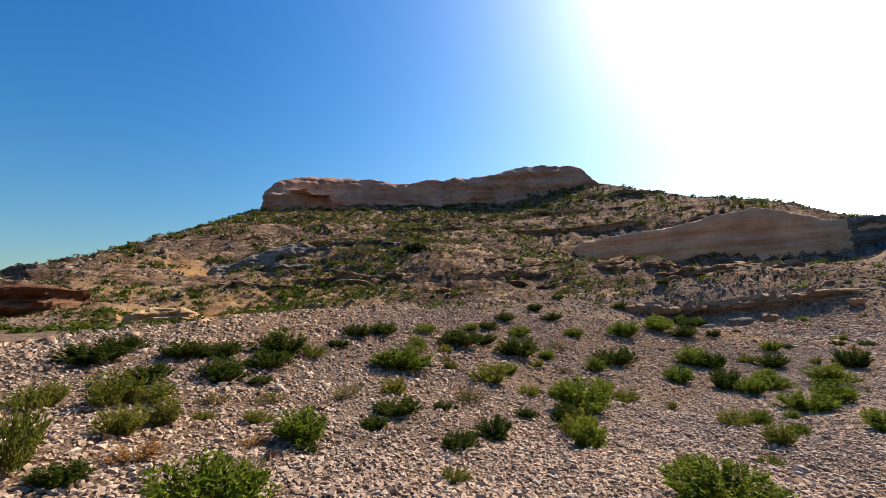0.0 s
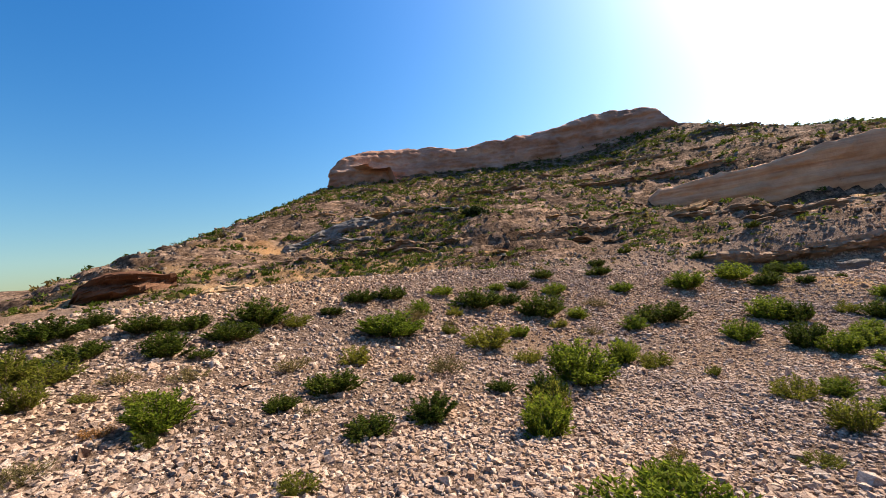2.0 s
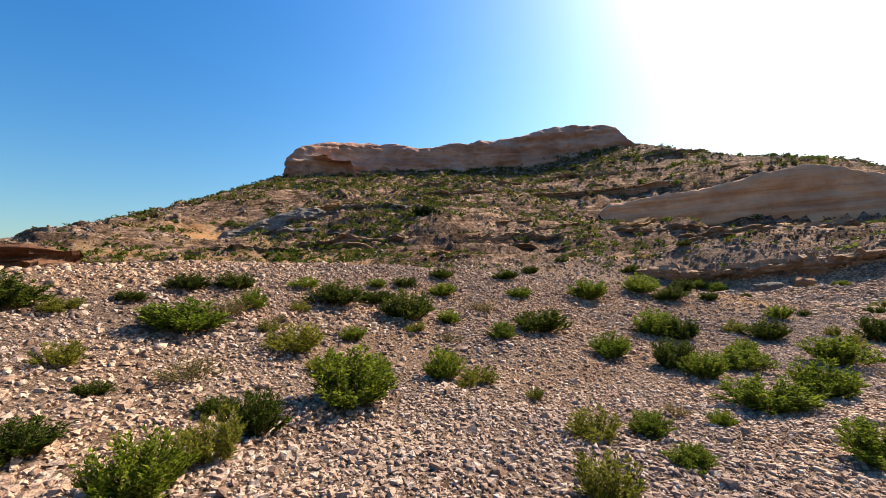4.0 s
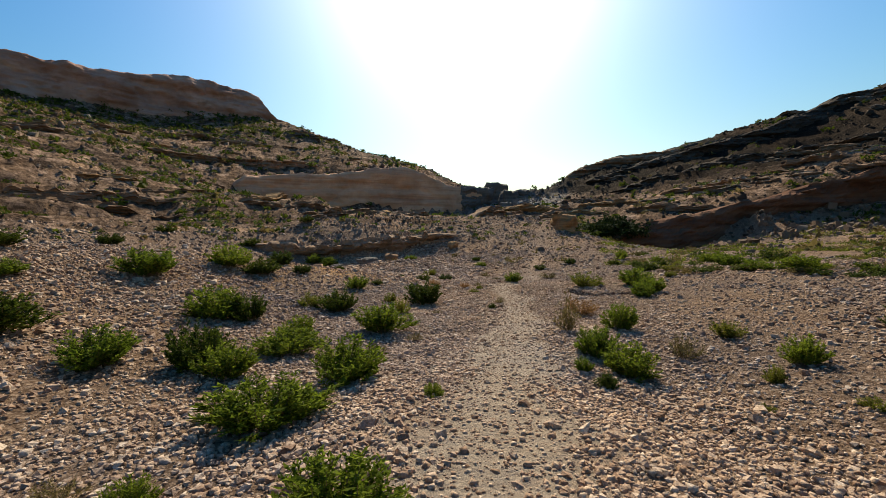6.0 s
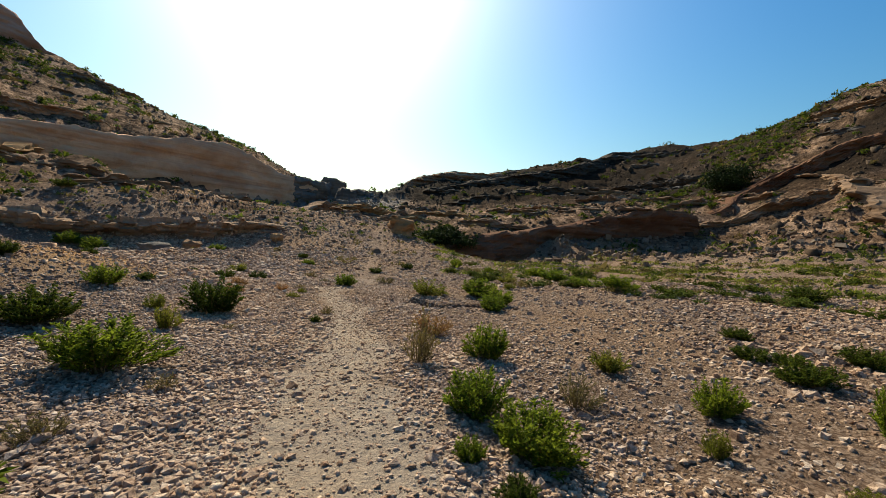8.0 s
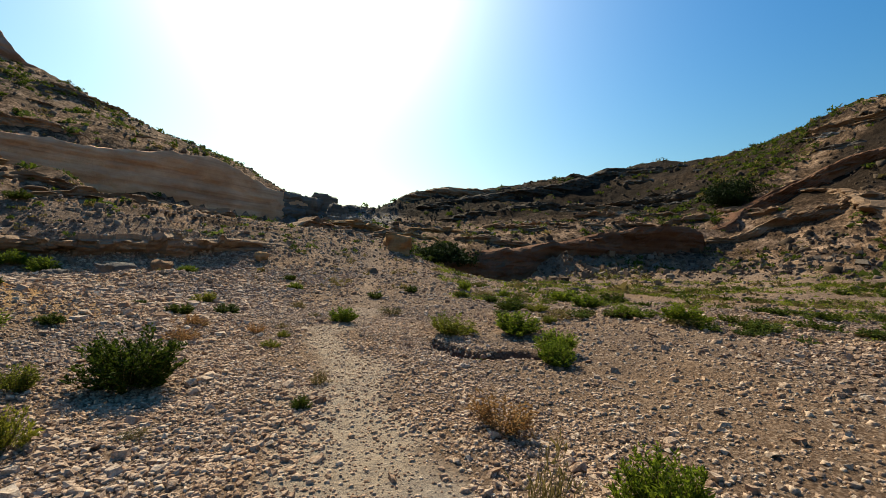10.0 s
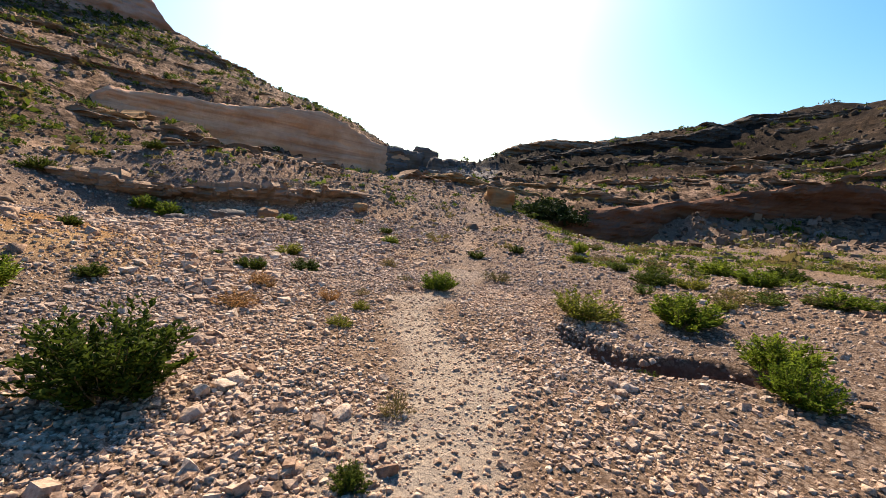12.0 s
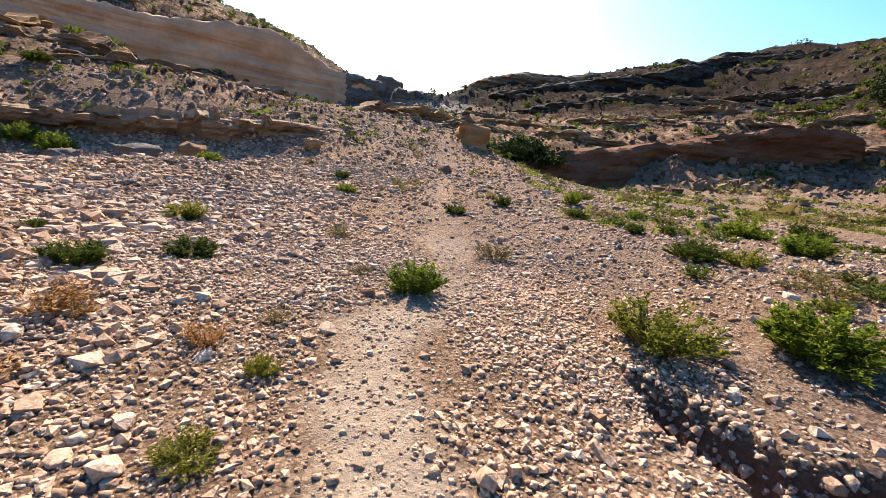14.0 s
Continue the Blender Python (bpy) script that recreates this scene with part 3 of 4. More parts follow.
def contour_ledges(n, seed):
    """Short broken ledges that follow the contours of the hills."""
    rng = np.random.default_rng(seed)
    zones = [(-50, 40, 45, 135, 0.5), (20, 95, 45, 140, 0.2), (100, 165, -25, 60, 0.3), (46, 92, 32, 68, 0.3), (6, 58, 39, 60, 0.4), (84, 104, -8, 36, 0.3)]
    made = 0
    while made < n:
        a, b, c, d, _ = zones[rng.choice(6, p=(0.38, 0.14, 0.18, 0.14, 0.07, 0.09))]
        x, y = rng.uniform(a, b), rng.uniform(c, d)
        if float(land(x, y, False)[0]) < 1.5 or near_path(np.array([x]), np.array([y]), [(30, 92), (60, 84), (98, 80)], 14)[0] > 0 or near_path(np.array([x]), np.array([y]), [(-50, 130), (0, 150), (60, 152)], 10)[0] > 0:
            continue
        length, high = rng.uniform(5, 16), rng.uniform(0.3, 1.1)
        line, px, py = [], x, y
        steps = int(length / 2.5) + 3
        for k in range(steps):
            h = land(np.array([px + 1, px - 1, px, px]), np.array([py, py, py + 1, py - 1]), False)
            gx, gy = h[0] - h[1], h[2] - h[3]
            g = math.hypot(gx, gy) + 1e-6
            line.append((px, py, high * math.sin(math.pi * (k + 0.7) / (steps + 0.4)) ** 0.6))
            px, py = px + gy / g * 2.5, py - gx / g * 2.5
        mat = (BROWN_ROCK, OCHRE_ROCK, GREY_ROCK)[rng.choice(3, p=(0.6, 0.25, 0.15))] if x < 99 else (BROWN_ROCK, GREY_ROCK)[rng.choice(2, p=(0.4, 0.6))]
        cliff("rock_ledge", line, mat, "broken rock ledge on the hillside", depth=2.0, bulge=0.3, ledges=0.15, sink=1.2, seed=1200 + 31 * made, lean=-0.3, ends=2.0, block=0.55)
        made += 1


contour_ledges(110, 51)


# ---- boulders ----
def boulder_mesh(name, size, mat, seed, cuts=3, wear=0.2, square=0.6):
    """A worn block: a box with rounded edges, bedding grooves and a broken outline."""
    bm = bmesh.new()
    bmesh.ops.create_cube(bm, size=1.0)
    bmesh.ops.subdivide_edges(bm, edges=bm.edges[:], cuts=cuts * 2 + 1, use_grid_fill=True)
    co = np.array([v.co[:] for v in bm.verts])
    ball = co / np.maximum(np.linalg.norm(co, axis=1, keepdims=True), 1e-6) * 0.62
    co = co * square + ball * (1 - square)
    co = co + 0.05 * blocks(co[:, 0] * 3, co[:, 1] * 3, co[:, 2] * 4, seed + 9)[:, None] * np.sign(co)
    k = 1 + wear * rough(co[:, 0] * 3, co[:, 1] * 3, co[:, 2] * 3, 3, seed) + 0.05 * np.tanh(4 * grain(co[:, 2] * 7, 0, 0, seed + 5))
    co = co * k[:, None] * np.array(size)
    for v, c in zip(bm.verts, co):
        v.co = c
    for f in bm.faces:
        f.smooth = True
    me = bpy.data.meshes.new(name)
    bm.to_mesh(me)
    bm.free()
    me.materials.append(mat)
    return me


def boulder(x, y, size, mat, label, turn=0.0, sunk=0.25, seed=1, base=None):
    ob = new("boulder", boulder_mesh("boulder", size, mat, seed))
    z = float(land(x, y)[0]) if base is None else base
    ob.matrix_world = pose(x, y, z + size[2] * (0.5 - sunk), 4, -3, turn)
    return tagged(ob, label, "boulder", "boulders on the slopes")


boulder(99.5, 82.5, (6.6, 6.0, 6.4), GREY_ROCK, "square dark grey boulder perched on the skyline", 38, 0.1, 31, 11.4)
boulder(94, 82, (7.5, 5.0, 4.8), GREY_ROCK, "dark layered block of rock beside the gap", 20, 0.3, 32, 12.6)
boulder(93, 73, (5.0, 4.0, 5.0), GREY_ROCK, "grey fallen block in the scree of the gap", 60, 0.3, 33)
boulder(97, 71, (4.0, 3.4, 3.4), GREY_ROCK, "grey fallen block in the scree of the gap", 10, 0.3, 34)
boulder(88, 69, (3.4, 2.6, 2.2), GREY_ROCK, "grey fallen block in the scree of the gap", 80, 0.3, 35)
boulder(47.5, 29.5, (4.2, 2.6, 2.2), OCHRE_ROCK, "ochre earth hummock beside the footpath", 30, 0.4, 36)
boulder(23.6, 32.6, (1.5, 1.0, 0.8), GREY_ROCK, "pale grey boulder lying before the low ledge", 15, 0.3, 37)
boulder(21.4, 33.4, (1.1, 0.8, 0.6), GREY_ROCK, "grey boulder lying before the low ledge", 40, 0.3, 46)
boulder(25.6, 32.2, (1.2, 0.9, 0.75), BROWN_ROCK, "brown boulder lying before the low ledge", 50, 0.25, 38)
boulder(31.6, 31.2, (1.0, 0.7, 0.6), OCHRE_ROCK, "ochre boulder lying before the low ledge", 70, 0.25, 39)


# ---- loose stones ----
def stone_material(name, shade=1.0):
    m, nt, b = material(name, 0.9)
    p = place_of(nt)
    island = nt.nodes.new("ShaderNodeNewGeometry").outputs["Random Per Island"]
    own = nt.nodes.new("ShaderNodeObjectInfo").outputs["Random"]
    pick = nt.nodes.new("ShaderNodeMath")
    pick.operation = "PINGPONG"
    pick.inputs[1].default_value = 1.0
    add = nt.nodes.new("ShaderNodeMath")
    nt.links.new(island, add.inputs[0])
    nt.links.new(own, add.inputs[1])
    nt.links.new(add.outputs[0], pick.inputs[0])
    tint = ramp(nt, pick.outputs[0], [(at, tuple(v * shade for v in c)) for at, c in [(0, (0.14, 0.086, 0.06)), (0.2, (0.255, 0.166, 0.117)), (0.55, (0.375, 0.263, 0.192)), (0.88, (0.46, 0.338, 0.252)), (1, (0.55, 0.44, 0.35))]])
    mottled = ramp(nt, noise_at(nt, p, 28.0, 5.0, 0.65), [(0.35, (0.55, 0.5, 0.46)), (0.6, (1.08, 1.08, 1.08))])
    nt.links.new(mix(nt, 1.0, mix(nt, 0.9, tint, mottled, "MULTIPLY"), patches(nt, p), "MULTIPLY"), b.inputs["Base Color"])
    bump(nt, b, noise_at(nt, p, 32.0, 5.0, 0.65), 0.9, 0.022)
    return m


# the third is the same limestone, darkened to carry the far slope's shade
STONE, HILL_STONE, SHADED_STONE = stone_material("limestone_chip"), stone_material("weathered_limestone", 0.46), stone_material("shaded_limestone", 0.17)
BOX = np.array([(a, b, c) for c in (-1, 1) for b in (-1, 1) for a in (-1, 1)], float) * 0.5
BOX_TRIS = np.array([(4, 5, 7), (4, 7, 6), (0, 1, 5), (0, 5, 4), (2, 6, 7), (2, 7, 3), (0, 4, 6), (0, 6, 2), (1, 3, 7), (1, 7, 5)])


# a pebble: a broad triangle below, a smaller one turned about above it
PEBBLE = np.array([(math.cos(a) * r, math.sin(a) * r, h) for r, h, turn in ((0.6, -0.5, 0.0), (0.54, 0.3, math.pi / 3)) for a in (turn, turn + math.tau / 3, turn + 2 * math.tau / 3)])
PEBBLE_TRIS = np.array([(3, 4, 5), (0, 3, 5), (0, 1, 3), (1, 4, 3), (1, 2, 4), (2, 5, 4), (2, 0, 5)])


def chips(rng, n, flat=0.55, small=False):
    """n broken stones of unit size: pebbles or boxes with corners knocked about."""
    shape = PEBBLE if small else BOX
    if small:
        v = shape[None] * (1 + rng.uniform(-0.22, 0.25, (n, 6, 1))) + rng.uniform(-0.1, 0.1, (n, 6, 3))
    else:
        v = shape[None] * (1 + rng.uniform(-0.45, 0.25, (n, 8, 1))) + rng.uniform(-0.14, 0.14, (n, 8, 3))
        v[:, 4:, :2] *= rng.uniform(0.5, 0.95, (n, 1, 1))
    v *= np.stack([rng.uniform(0.8, 1.3, n), rng.uniform(0.65, 1.0, n), rng.uniform(0.7, 1.25, n) * flat], -1)[:, None]
    a, t = rng.uniform(0, 2 * np.pi, n), rng.normal(0, 0.3, n)
    ca, sa, ct, st = np.cos(a), np.sin(a), np.cos(t), np.sin(t)
    zero, one = np.zeros(n), np.ones(n)
    spin = np.stack([np.stack([ca, -sa, zero], -1), np.stack([sa, ca, zero], -1), np.stack([zero, zero, one], -1)], 1)
    tip = np.stack([np.stack([one, zero, zero], -1), np.stack([zero, ct, -st], -1), np.stack([zero, st, ct], -1)], 1)
    return np.einsum("nij,njk,nvk->nvi", spin, tip, v)


def stone_field(name, rng, x, y, size, mat, label, lift=0.12, flat=0.55, small=False, worn=True):
    n = len(x)
    tris = PEBBLE_TRIS if small else BOX_TRIS
    z = land(x, y)
    v = chips(rng, n, flat, small) * size[:, None, None] + np.stack([x, y, z + size * lift], -1)[:, None]
    faces = (tris[None] + (6 if small else 8) * np.arange(n)[:, None, None]).reshape(-1, 3)
    return tagged(new(name, sheet(name, v.reshape(-1, 3), faces, mat, small and worn)), label, "stones", kind="stuff")


def near_stones(n, seed, low, high, reach, power):
    """Stones strewn about the path, thicker towards it, few on the trodden line."""
    rng = np.random.default_rng(seed)
    xs, ys = [], []
    while sum(map(len, xs)) < n:
        x, y = rng.uniform(-10, 36, 60000), rng.uniform(-1, 34, 60000)
        ux, uy = 0.776, 0.631
        along, side = x * ux + y * uy, y * ux - x * uy
        d = np.hypot(np.maximum(np.abs(side - 0.6) - 2.8, 0), np.maximum(0, np.maximum(1 - along, along - 26)))
        keep = rng.random(len(x)) < np.clip((reach / (reach + d)) ** power, 0, 1)
        trail = off_trail(x, y) + 0.3 * grain(x / 0.9, y / 0.9, 0, 51)
        keep &= rng.random(len(x)) < 0.1 + 0.9 * smooth(0.3, 0.85, trail)
        keep &= rng.random(len(x)) < 0.6 + 0.4 * smooth(-0.35, 0.3, rough(x / 2.1, y / 2.1, 0, 2, 77))
        keep &= (side > -8) & (gully_depth(x, y) < 0.2)
        xs.append(x[keep])
        ys.append(y[keep])
    x, y = np.concatenate(xs)[:n], np.concatenate(ys)[:n]
    size = np.exp(rng.normal(0, 0.5, n)) * low
    side = np.abs(y * 0.776 - x * 0.631)
    return rng, x, y, np.clip(size, low * 0.45, high) * (1 + np.maximum(side - 3, 0) / 16)


rng, x, y, size = near_stones(80000, 11, 0.0265, 0.066, 3.0, 3.8)
stone_field("gravel", rng, x, y, size, STONE, "pale pinkish broken limestone gravel strewn over the ground", 0.2, 0.62, True)
rng, x, y, size = near_stones(72000, 13, 0.030, 0.075, 3.0, 3.8)
stone_field("gravel", rng, x, y, size, STONE, "sharp broken limestone chips strewn over the ground", 0.17, 0.6, True, False)
rng = np.random.default_rng(18)
x, y = rng.uniform(-7.5, 4.0, 24000), 2.0 + 7.5 * rng.random(24000) ** 1.4
size = np.clip(np.exp(rng.normal(0, 0.42, 24000)) * 0.037, 0.016, 0.085)
stone_field("gravel", rng, x, y, size, STONE, "pale broken limestone gravel at the start of the path", 0.2, 0.62, True, False)
rng, x, y, size = near_stones(6000, 12, 0.055, 0.10, 7.0, 1.6)
stone_field("cobbles", rng, x, y, size, STONE, "loose pinkish limestone cobbles among the gravel", 0.18, 0.6)


def far_rubble(n, seed):
    """Coarser rubble on the flat ahead and up to the foot of the slopes."""
    rng = np.random.default_rng(seed)
    x, y = rng.uniform(-14, 58, n * 5), rng.uniform(6, 44, n * 5)
    ux, uy = 0.776, 0.631
    along, side = x * ux + y * uy, y * ux - x * uy
    d = np.hypot(x - np.clip(x, 4, 18), y - np.clip(y, 5, 14))
    keep = (side > -16) & ((np.abs(side) > 5) | (along > 24)) & (rng.random(n * 5) < np.clip(9 / (d + 1), 0, 1))
    keep &= rng.random(n * 5) < 0.15 + 0.85 * smooth(0.3, 0.9, off_trail(x, y))
    x, y, d = x[keep][:n], y[keep][:n], d[keep][:n]
    return rng, x, y, np.clip(np.exp(rng.normal(0, 0.45, len(x))) * (0.045 + 0.0028 * d), 0.03, 0.4)


rng, x, y, size = far_rubble(34000, 17)
stone_field("rubble", rng, x, y, size, STONE, "pale limestone rubble covering the valley floor", 0.16, 0.65, True)


def scree_drift(n, seed, low, high, corner, run, across):
    """Close-packed rubble over a stretch of ground, from a corner along two sides, thinner at the rim and on the path."""
    rng = np.random.default_rng(seed)
    u, v = rng.random(n * 2), rng.random(n * 2)
    x, y = corner[0] + run[0] * u + across[0] * v, corner[1] + run[1] * u + across[1] * v
    rim = np.minimum(np.minimum(u, 1 - u), np.minimum(v, 1 - v))
    keep = (rng.random(n * 2) < smooth(0, 0.2, rim + 0.12 * grain(x / 2, y / 2, 0, 97))) & (rng.random(n * 2) < 0.12 + 0.88 * smooth(0.3, 0.9, off_trail(x, y))) & (gully_depth(x, y) < 0.15)
    x, y = x[keep][:n], y[keep][:n]
    return rng, x, y, np.clip(np.exp(rng.normal(0, 0.45, len(x))) * low, low * 0.5, high)


rng, x, y, size = scree_drift(24000, 33, 0.085, 0.26, (15, 15), (20, 8), (-3, 18))
stone_field("scree", rng, x, y, size, STONE, "close-packed greyish limestone rubble below the low ledge", 0.16, 0.65, True, False)
rng, x, y, size = scree_drift(26000, 35, 0.05, 0.14, (-6, 7), (20, 6), (-2, 11))
stone_field("scree", rng, x, y, size, STONE, "sharp limestone rubble on the slope above the path", 0.16, 0.65, True, False)
rng, x, y, size = scree_drift(24000, 34, 0.058, 0.18, (10, 4.5), (22, 6), (5, -12))
stone_field("scree", rng, x, y, size, STONE, "broken limestone strewn over the flat beside the wash", 0.16, 0.65, True, False)


def trail_grit(n, seed):
    """Fine grit along the footpath."""
    rng = np.random.default_rng(seed)
    along, side = rng.uniform(5, 30, n), rng.normal(0, 0.55, n)
    line = np.array(TRAIL)
    run = np.r_[0, np.cumsum(np.hypot(*np.diff(line, axis=0).T))]
    x, y = np.interp(along, run, line[:, 0]) - side * 0.62, np.interp(along, run, line[:, 1]) + side * 0.78
    return rng, x, y, np.clip(np.exp(rng.normal(0, 0.45, n)) * 0.017, 0.008, 0.045)


rng, x, y, size = trail_grit(15000, 16)
stone_field("trail_grit", rng, x, y, size, STONE, "fine pale grit trodden into the footpath", 0.12, 0.6, True)


def broken_stone(name, rng, corners, flat):
    """An angular stone: the hull of some points in a ball, with its edges worn."""
    bm = bmesh.new()
    for p in rng.normal(0, 1, (corners, 3)):
        p = p / np.linalg.norm(p) * rng.uniform(0.42, 0.58)
        bm.verts.new((p[0] * 1.15, p[1] * 0.88, p[2] * flat))
    hull = bmesh.ops.convex_hull(bm, input=bm.verts[:])
    bmesh.ops.delete(bm, geom=list({v for v in hull["geom_interior"] + hull["geom_unused"] if isinstance(v, bmesh.types.BMVert)}), context="VERTS")
    if corners > 20:
        bmesh.ops.bevel(bm, geom=bm.edges[:], offset=0.018, segments=1, affect="EDGES")
    me = bpy.data.meshes.new(name)
    bm.to_mesh(me)
    bm.free()
    me.materials.append(STONE)
    return me


def single_stones(n, seed):
    """The larger stones beside the path, each by itself."""
    rng = np.random.default_rng(seed)
    shapes = []
    for k in range(10):
        me = broken_stone("stone", rng, 15, rng.uniform(0.55, 0.8))
        shapes.append(me)
    done = 0
    while done < n:
        along, side = rng.uniform(-1, 25), rng.normal(0, 1.9)
        x, y = along * 0.776 - side * 0.631, along * 0.631 + side * 0.776
        if off_trail(np.array([x]), np.array([y]))[0] < 0.35 or gully_depth(np.array([x]), np.array([y]))[0] > 0.1:
            continue
        size = float(np.clip(np.exp(rng.normal(-2.25, 0.3)), 0.06, 0.22))
        ob = new("stone", shapes[done % 10])
        ob.parent = GROUND_OB
        ob.matrix_basis = Matrix.LocRotScale((x, y, float(land(x, y)[0]) + size * 0.12), Euler((rng.normal(0, 0.25), rng.normal(0, 0.25), rng.uniform(0, 6.28))), (size,) * 3)
        done += 1


single_stones(250, 15)
rng = np.random.default_rng(26)
u = rng.random(420) ** 0.7
x, y = 18.95 - 0.6 * u + rng.normal(0, 0.2, 420), 12.45 - 1.4 * u + rng.normal(0, 0.12, 420)
stone_field("gully_stones", rng, x, y, np.clip(np.exp(rng.normal(0, 0.4, 420)) * 0.048, 0.025, 0.1), STONE, "pale stones fallen into the dry gully", 0.2, 0.7, True)

# larger rocks: x, y, size
ROCKS = [(15.93, 14.62, 0.23), (16.1, 14.38, 0.15), (15.82, 14.87, 0.19), (17.95, 13.7, 0.15), (18.01, 15.73, 0.23), (16.79, 16.07, 0.18), (17.3, 15.96, 0.2), (18.5, 11.3, 0.22), (18.62, 11.42, 0.2), (18.72, 11.25, 0.24), (18.4, 11.15, 0.17), (18.08, 12.66, 0.15), (19.0, 11.48, 0.17), (16.01, 16.33, 0.23), (14.52, 13.72, 0.29), (14.24, 13.72, 0.22), (14.37, 13.64, 0.14), (14.49, 13.02, 0.2), (14.79, 12.64, 0.25), (14.05, 13.4, 0.24), (14.76, 14.82, 0.22), (17.0, 11.15, 0.22), (16.52, 10.96, 0.19), (16.41, 10.74, 0.18), (17.36, 11.13, 0.17), (14.71, 13.85, 0.19), (17.21, 11.3, 0.24), (14.65, 14.77, 0.26), (14.4, 13.69, 0.27), (17.31, 11.21, 0.2), (17.26, 11.13, 0.24), (14.55, 13.67, 0.19), (15.47, 8.26, 0.21), (12.31, 12.15, 0.16), (24.81, 20.64, 0.4), (10.12, 7.78, 0.08), (11.3, 5.4, 0.1), (10.14, 7.83, 0.1), (2.32, 6.58, 0.16), (1.36, 7.95, 0.25), (2.68, 9.55, 0.21)]


def rocks_by_the_path(rows, seed):
    rng = np.random.default_rng(seed)
    for k, (x, y, size) in enumerate(rows):
        me = broken_stone("rock", rng, 24, rng.uniform(0.5, 0.8))
        ob = new("rock", me)
        size = min(max(size * 0.72, 0.07), 0.2)
        ob.matrix_basis = Matrix.LocRotScale((x, y, float(land(x, y)[0]) + size * 0.14), Euler((rng.normal(0, 0.15), rng.normal(0, 0.15), rng.uniform(0, 6.28))), (size,) * 3)
        tagged(ob, "pale weathered limestone rock lying beside the footpath", "rock", "rocks by the path")


rocks_by_the_path(ROCKS, 19)
rng = np.random.default_rng(20)
u = rng.random(420)
x, y = 78 + 27 * u + rng.normal(0, 3.5, 420), 62 + 13 * u + rng.normal(0, 3.5, 420)
stone_field("scree_blocks", rng, x, y, np.clip(np.exp(rng.normal(0, 0.5, 420)) * 0.7, 0.3, 2.4), GREY_ROCK, "grey angular blocks heaped below the gap", 0.15, 0.8)


def hill_rocks(n, seed):
    rng = np.random.default_rng(seed)
    az, r = np.radians(rng.uniform(-62, 118, n)), 22 * (155 / 22) ** rng.random(n) ** 0.8
    x, y = 8 + r * np.sin(az), 6 + r * np.cos(az)
    keep = rng.random(n) < 0.25 + 0.75 * smooth(-0.3, 0.4, rough(x / 8, y / 8, 0, 3, 83))
    x, y, r = x[keep], y[keep], r[keep]
    size = np.exp(rng.normal(0, 0.55, len(x))) * 0.0036 * r
    return rng, x, y, np.clip(size, 0.08, 1.6)


def bank_rubble(n, seed):
    rng = np.random.default_rng(seed)
    line = np.array([(57, 18), (63, 14), (69, 9), (73, 3), (74, -3), (70, -10), (60, -16)], float)
    run = np.r_[0, np.cumsum(np.hypot(*np.diff(line, axis=0).T))]
    u = rng.uniform(0, run[-1], n)
    x, y = np.interp(u, run, line[:, 0]) + rng.normal(0, 3.2, n), np.interp(u, run, line[:, 1]) + rng.normal(0, 2.4, n)
    return rng, x, y, np.clip(np.exp(rng.normal(0, 0.5, n)) * 0.33, 0.12, 1.1)


rng, x, y, size = bank_rubble(1300, 29)
stone_field("bank_rubble", rng, x, y, size, HILL_STONE, "brown broken rubble heaped below the earth bank", 0.15, 0.8)
rng, x, y, size = hill_rocks(34000, 14)
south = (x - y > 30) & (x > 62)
stone_field("hill_rocks", rng, x[~south], y[~south], size[~south], HILL_STONE, "weathered rocks scattered over the hillsides", 0.1, 0.8, True)
stone_field("hill_rocks", rng, x[south], y[south], size[south], SHADED_STONE, "weathered rocks scattered over the far slope, its shade in their dark colour", 0.1, 0.8, True)


# ---- plants ----
def leaf_material(name, dark, light, glow=0.4):
    m, nt, b = material(name, 0.6)
    geo = nt.nodes.new("ShaderNodeNewGeometry")
    own = nt.nodes.new("ShaderNodeObjectInfo").outputs["Random"]
    tint = ramp(nt, geo.outputs["Random Per Island"], [(0, dark), (1, light)])
    tone = ramp(nt, own, [(0, (0.75, 0.8, 0.75)), (1, (1.15, 1.1, 0.95))])
    colour = mix(nt, 1.0, tint, tone, "MULTIPLY")
    nt.links.new(colour, b.inputs["Base Color"])
    through_leaf = nt.nodes.new("ShaderNodeBsdfTranslucent")
    nt.links.new(colour, through_leaf.inputs["Color"])
    both = node(nt, "ShaderNodeMixShader")
    both.inputs[0].default_value = glow
    nt.links.new(b.outputs[0], both.inputs[1])
    nt.links.new(through_leaf.outputs[0], both.inputs[2])
    nt.links.new(both.outputs[0], nt.nodes["Material Output"].inputs["Surface"])
    return m


def plain_material(name, colour, scale=30.0):
    m, nt, b = material(name, 0.85)
    p = place_of(nt)
    c = ramp(nt, noise_at(nt, p, scale, 4.0), [(0.3, tuple(v * 0.6 for v in colour)), (0.7, colour)])
    nt.links.new(c, b.inputs["Base Color"])
    return m


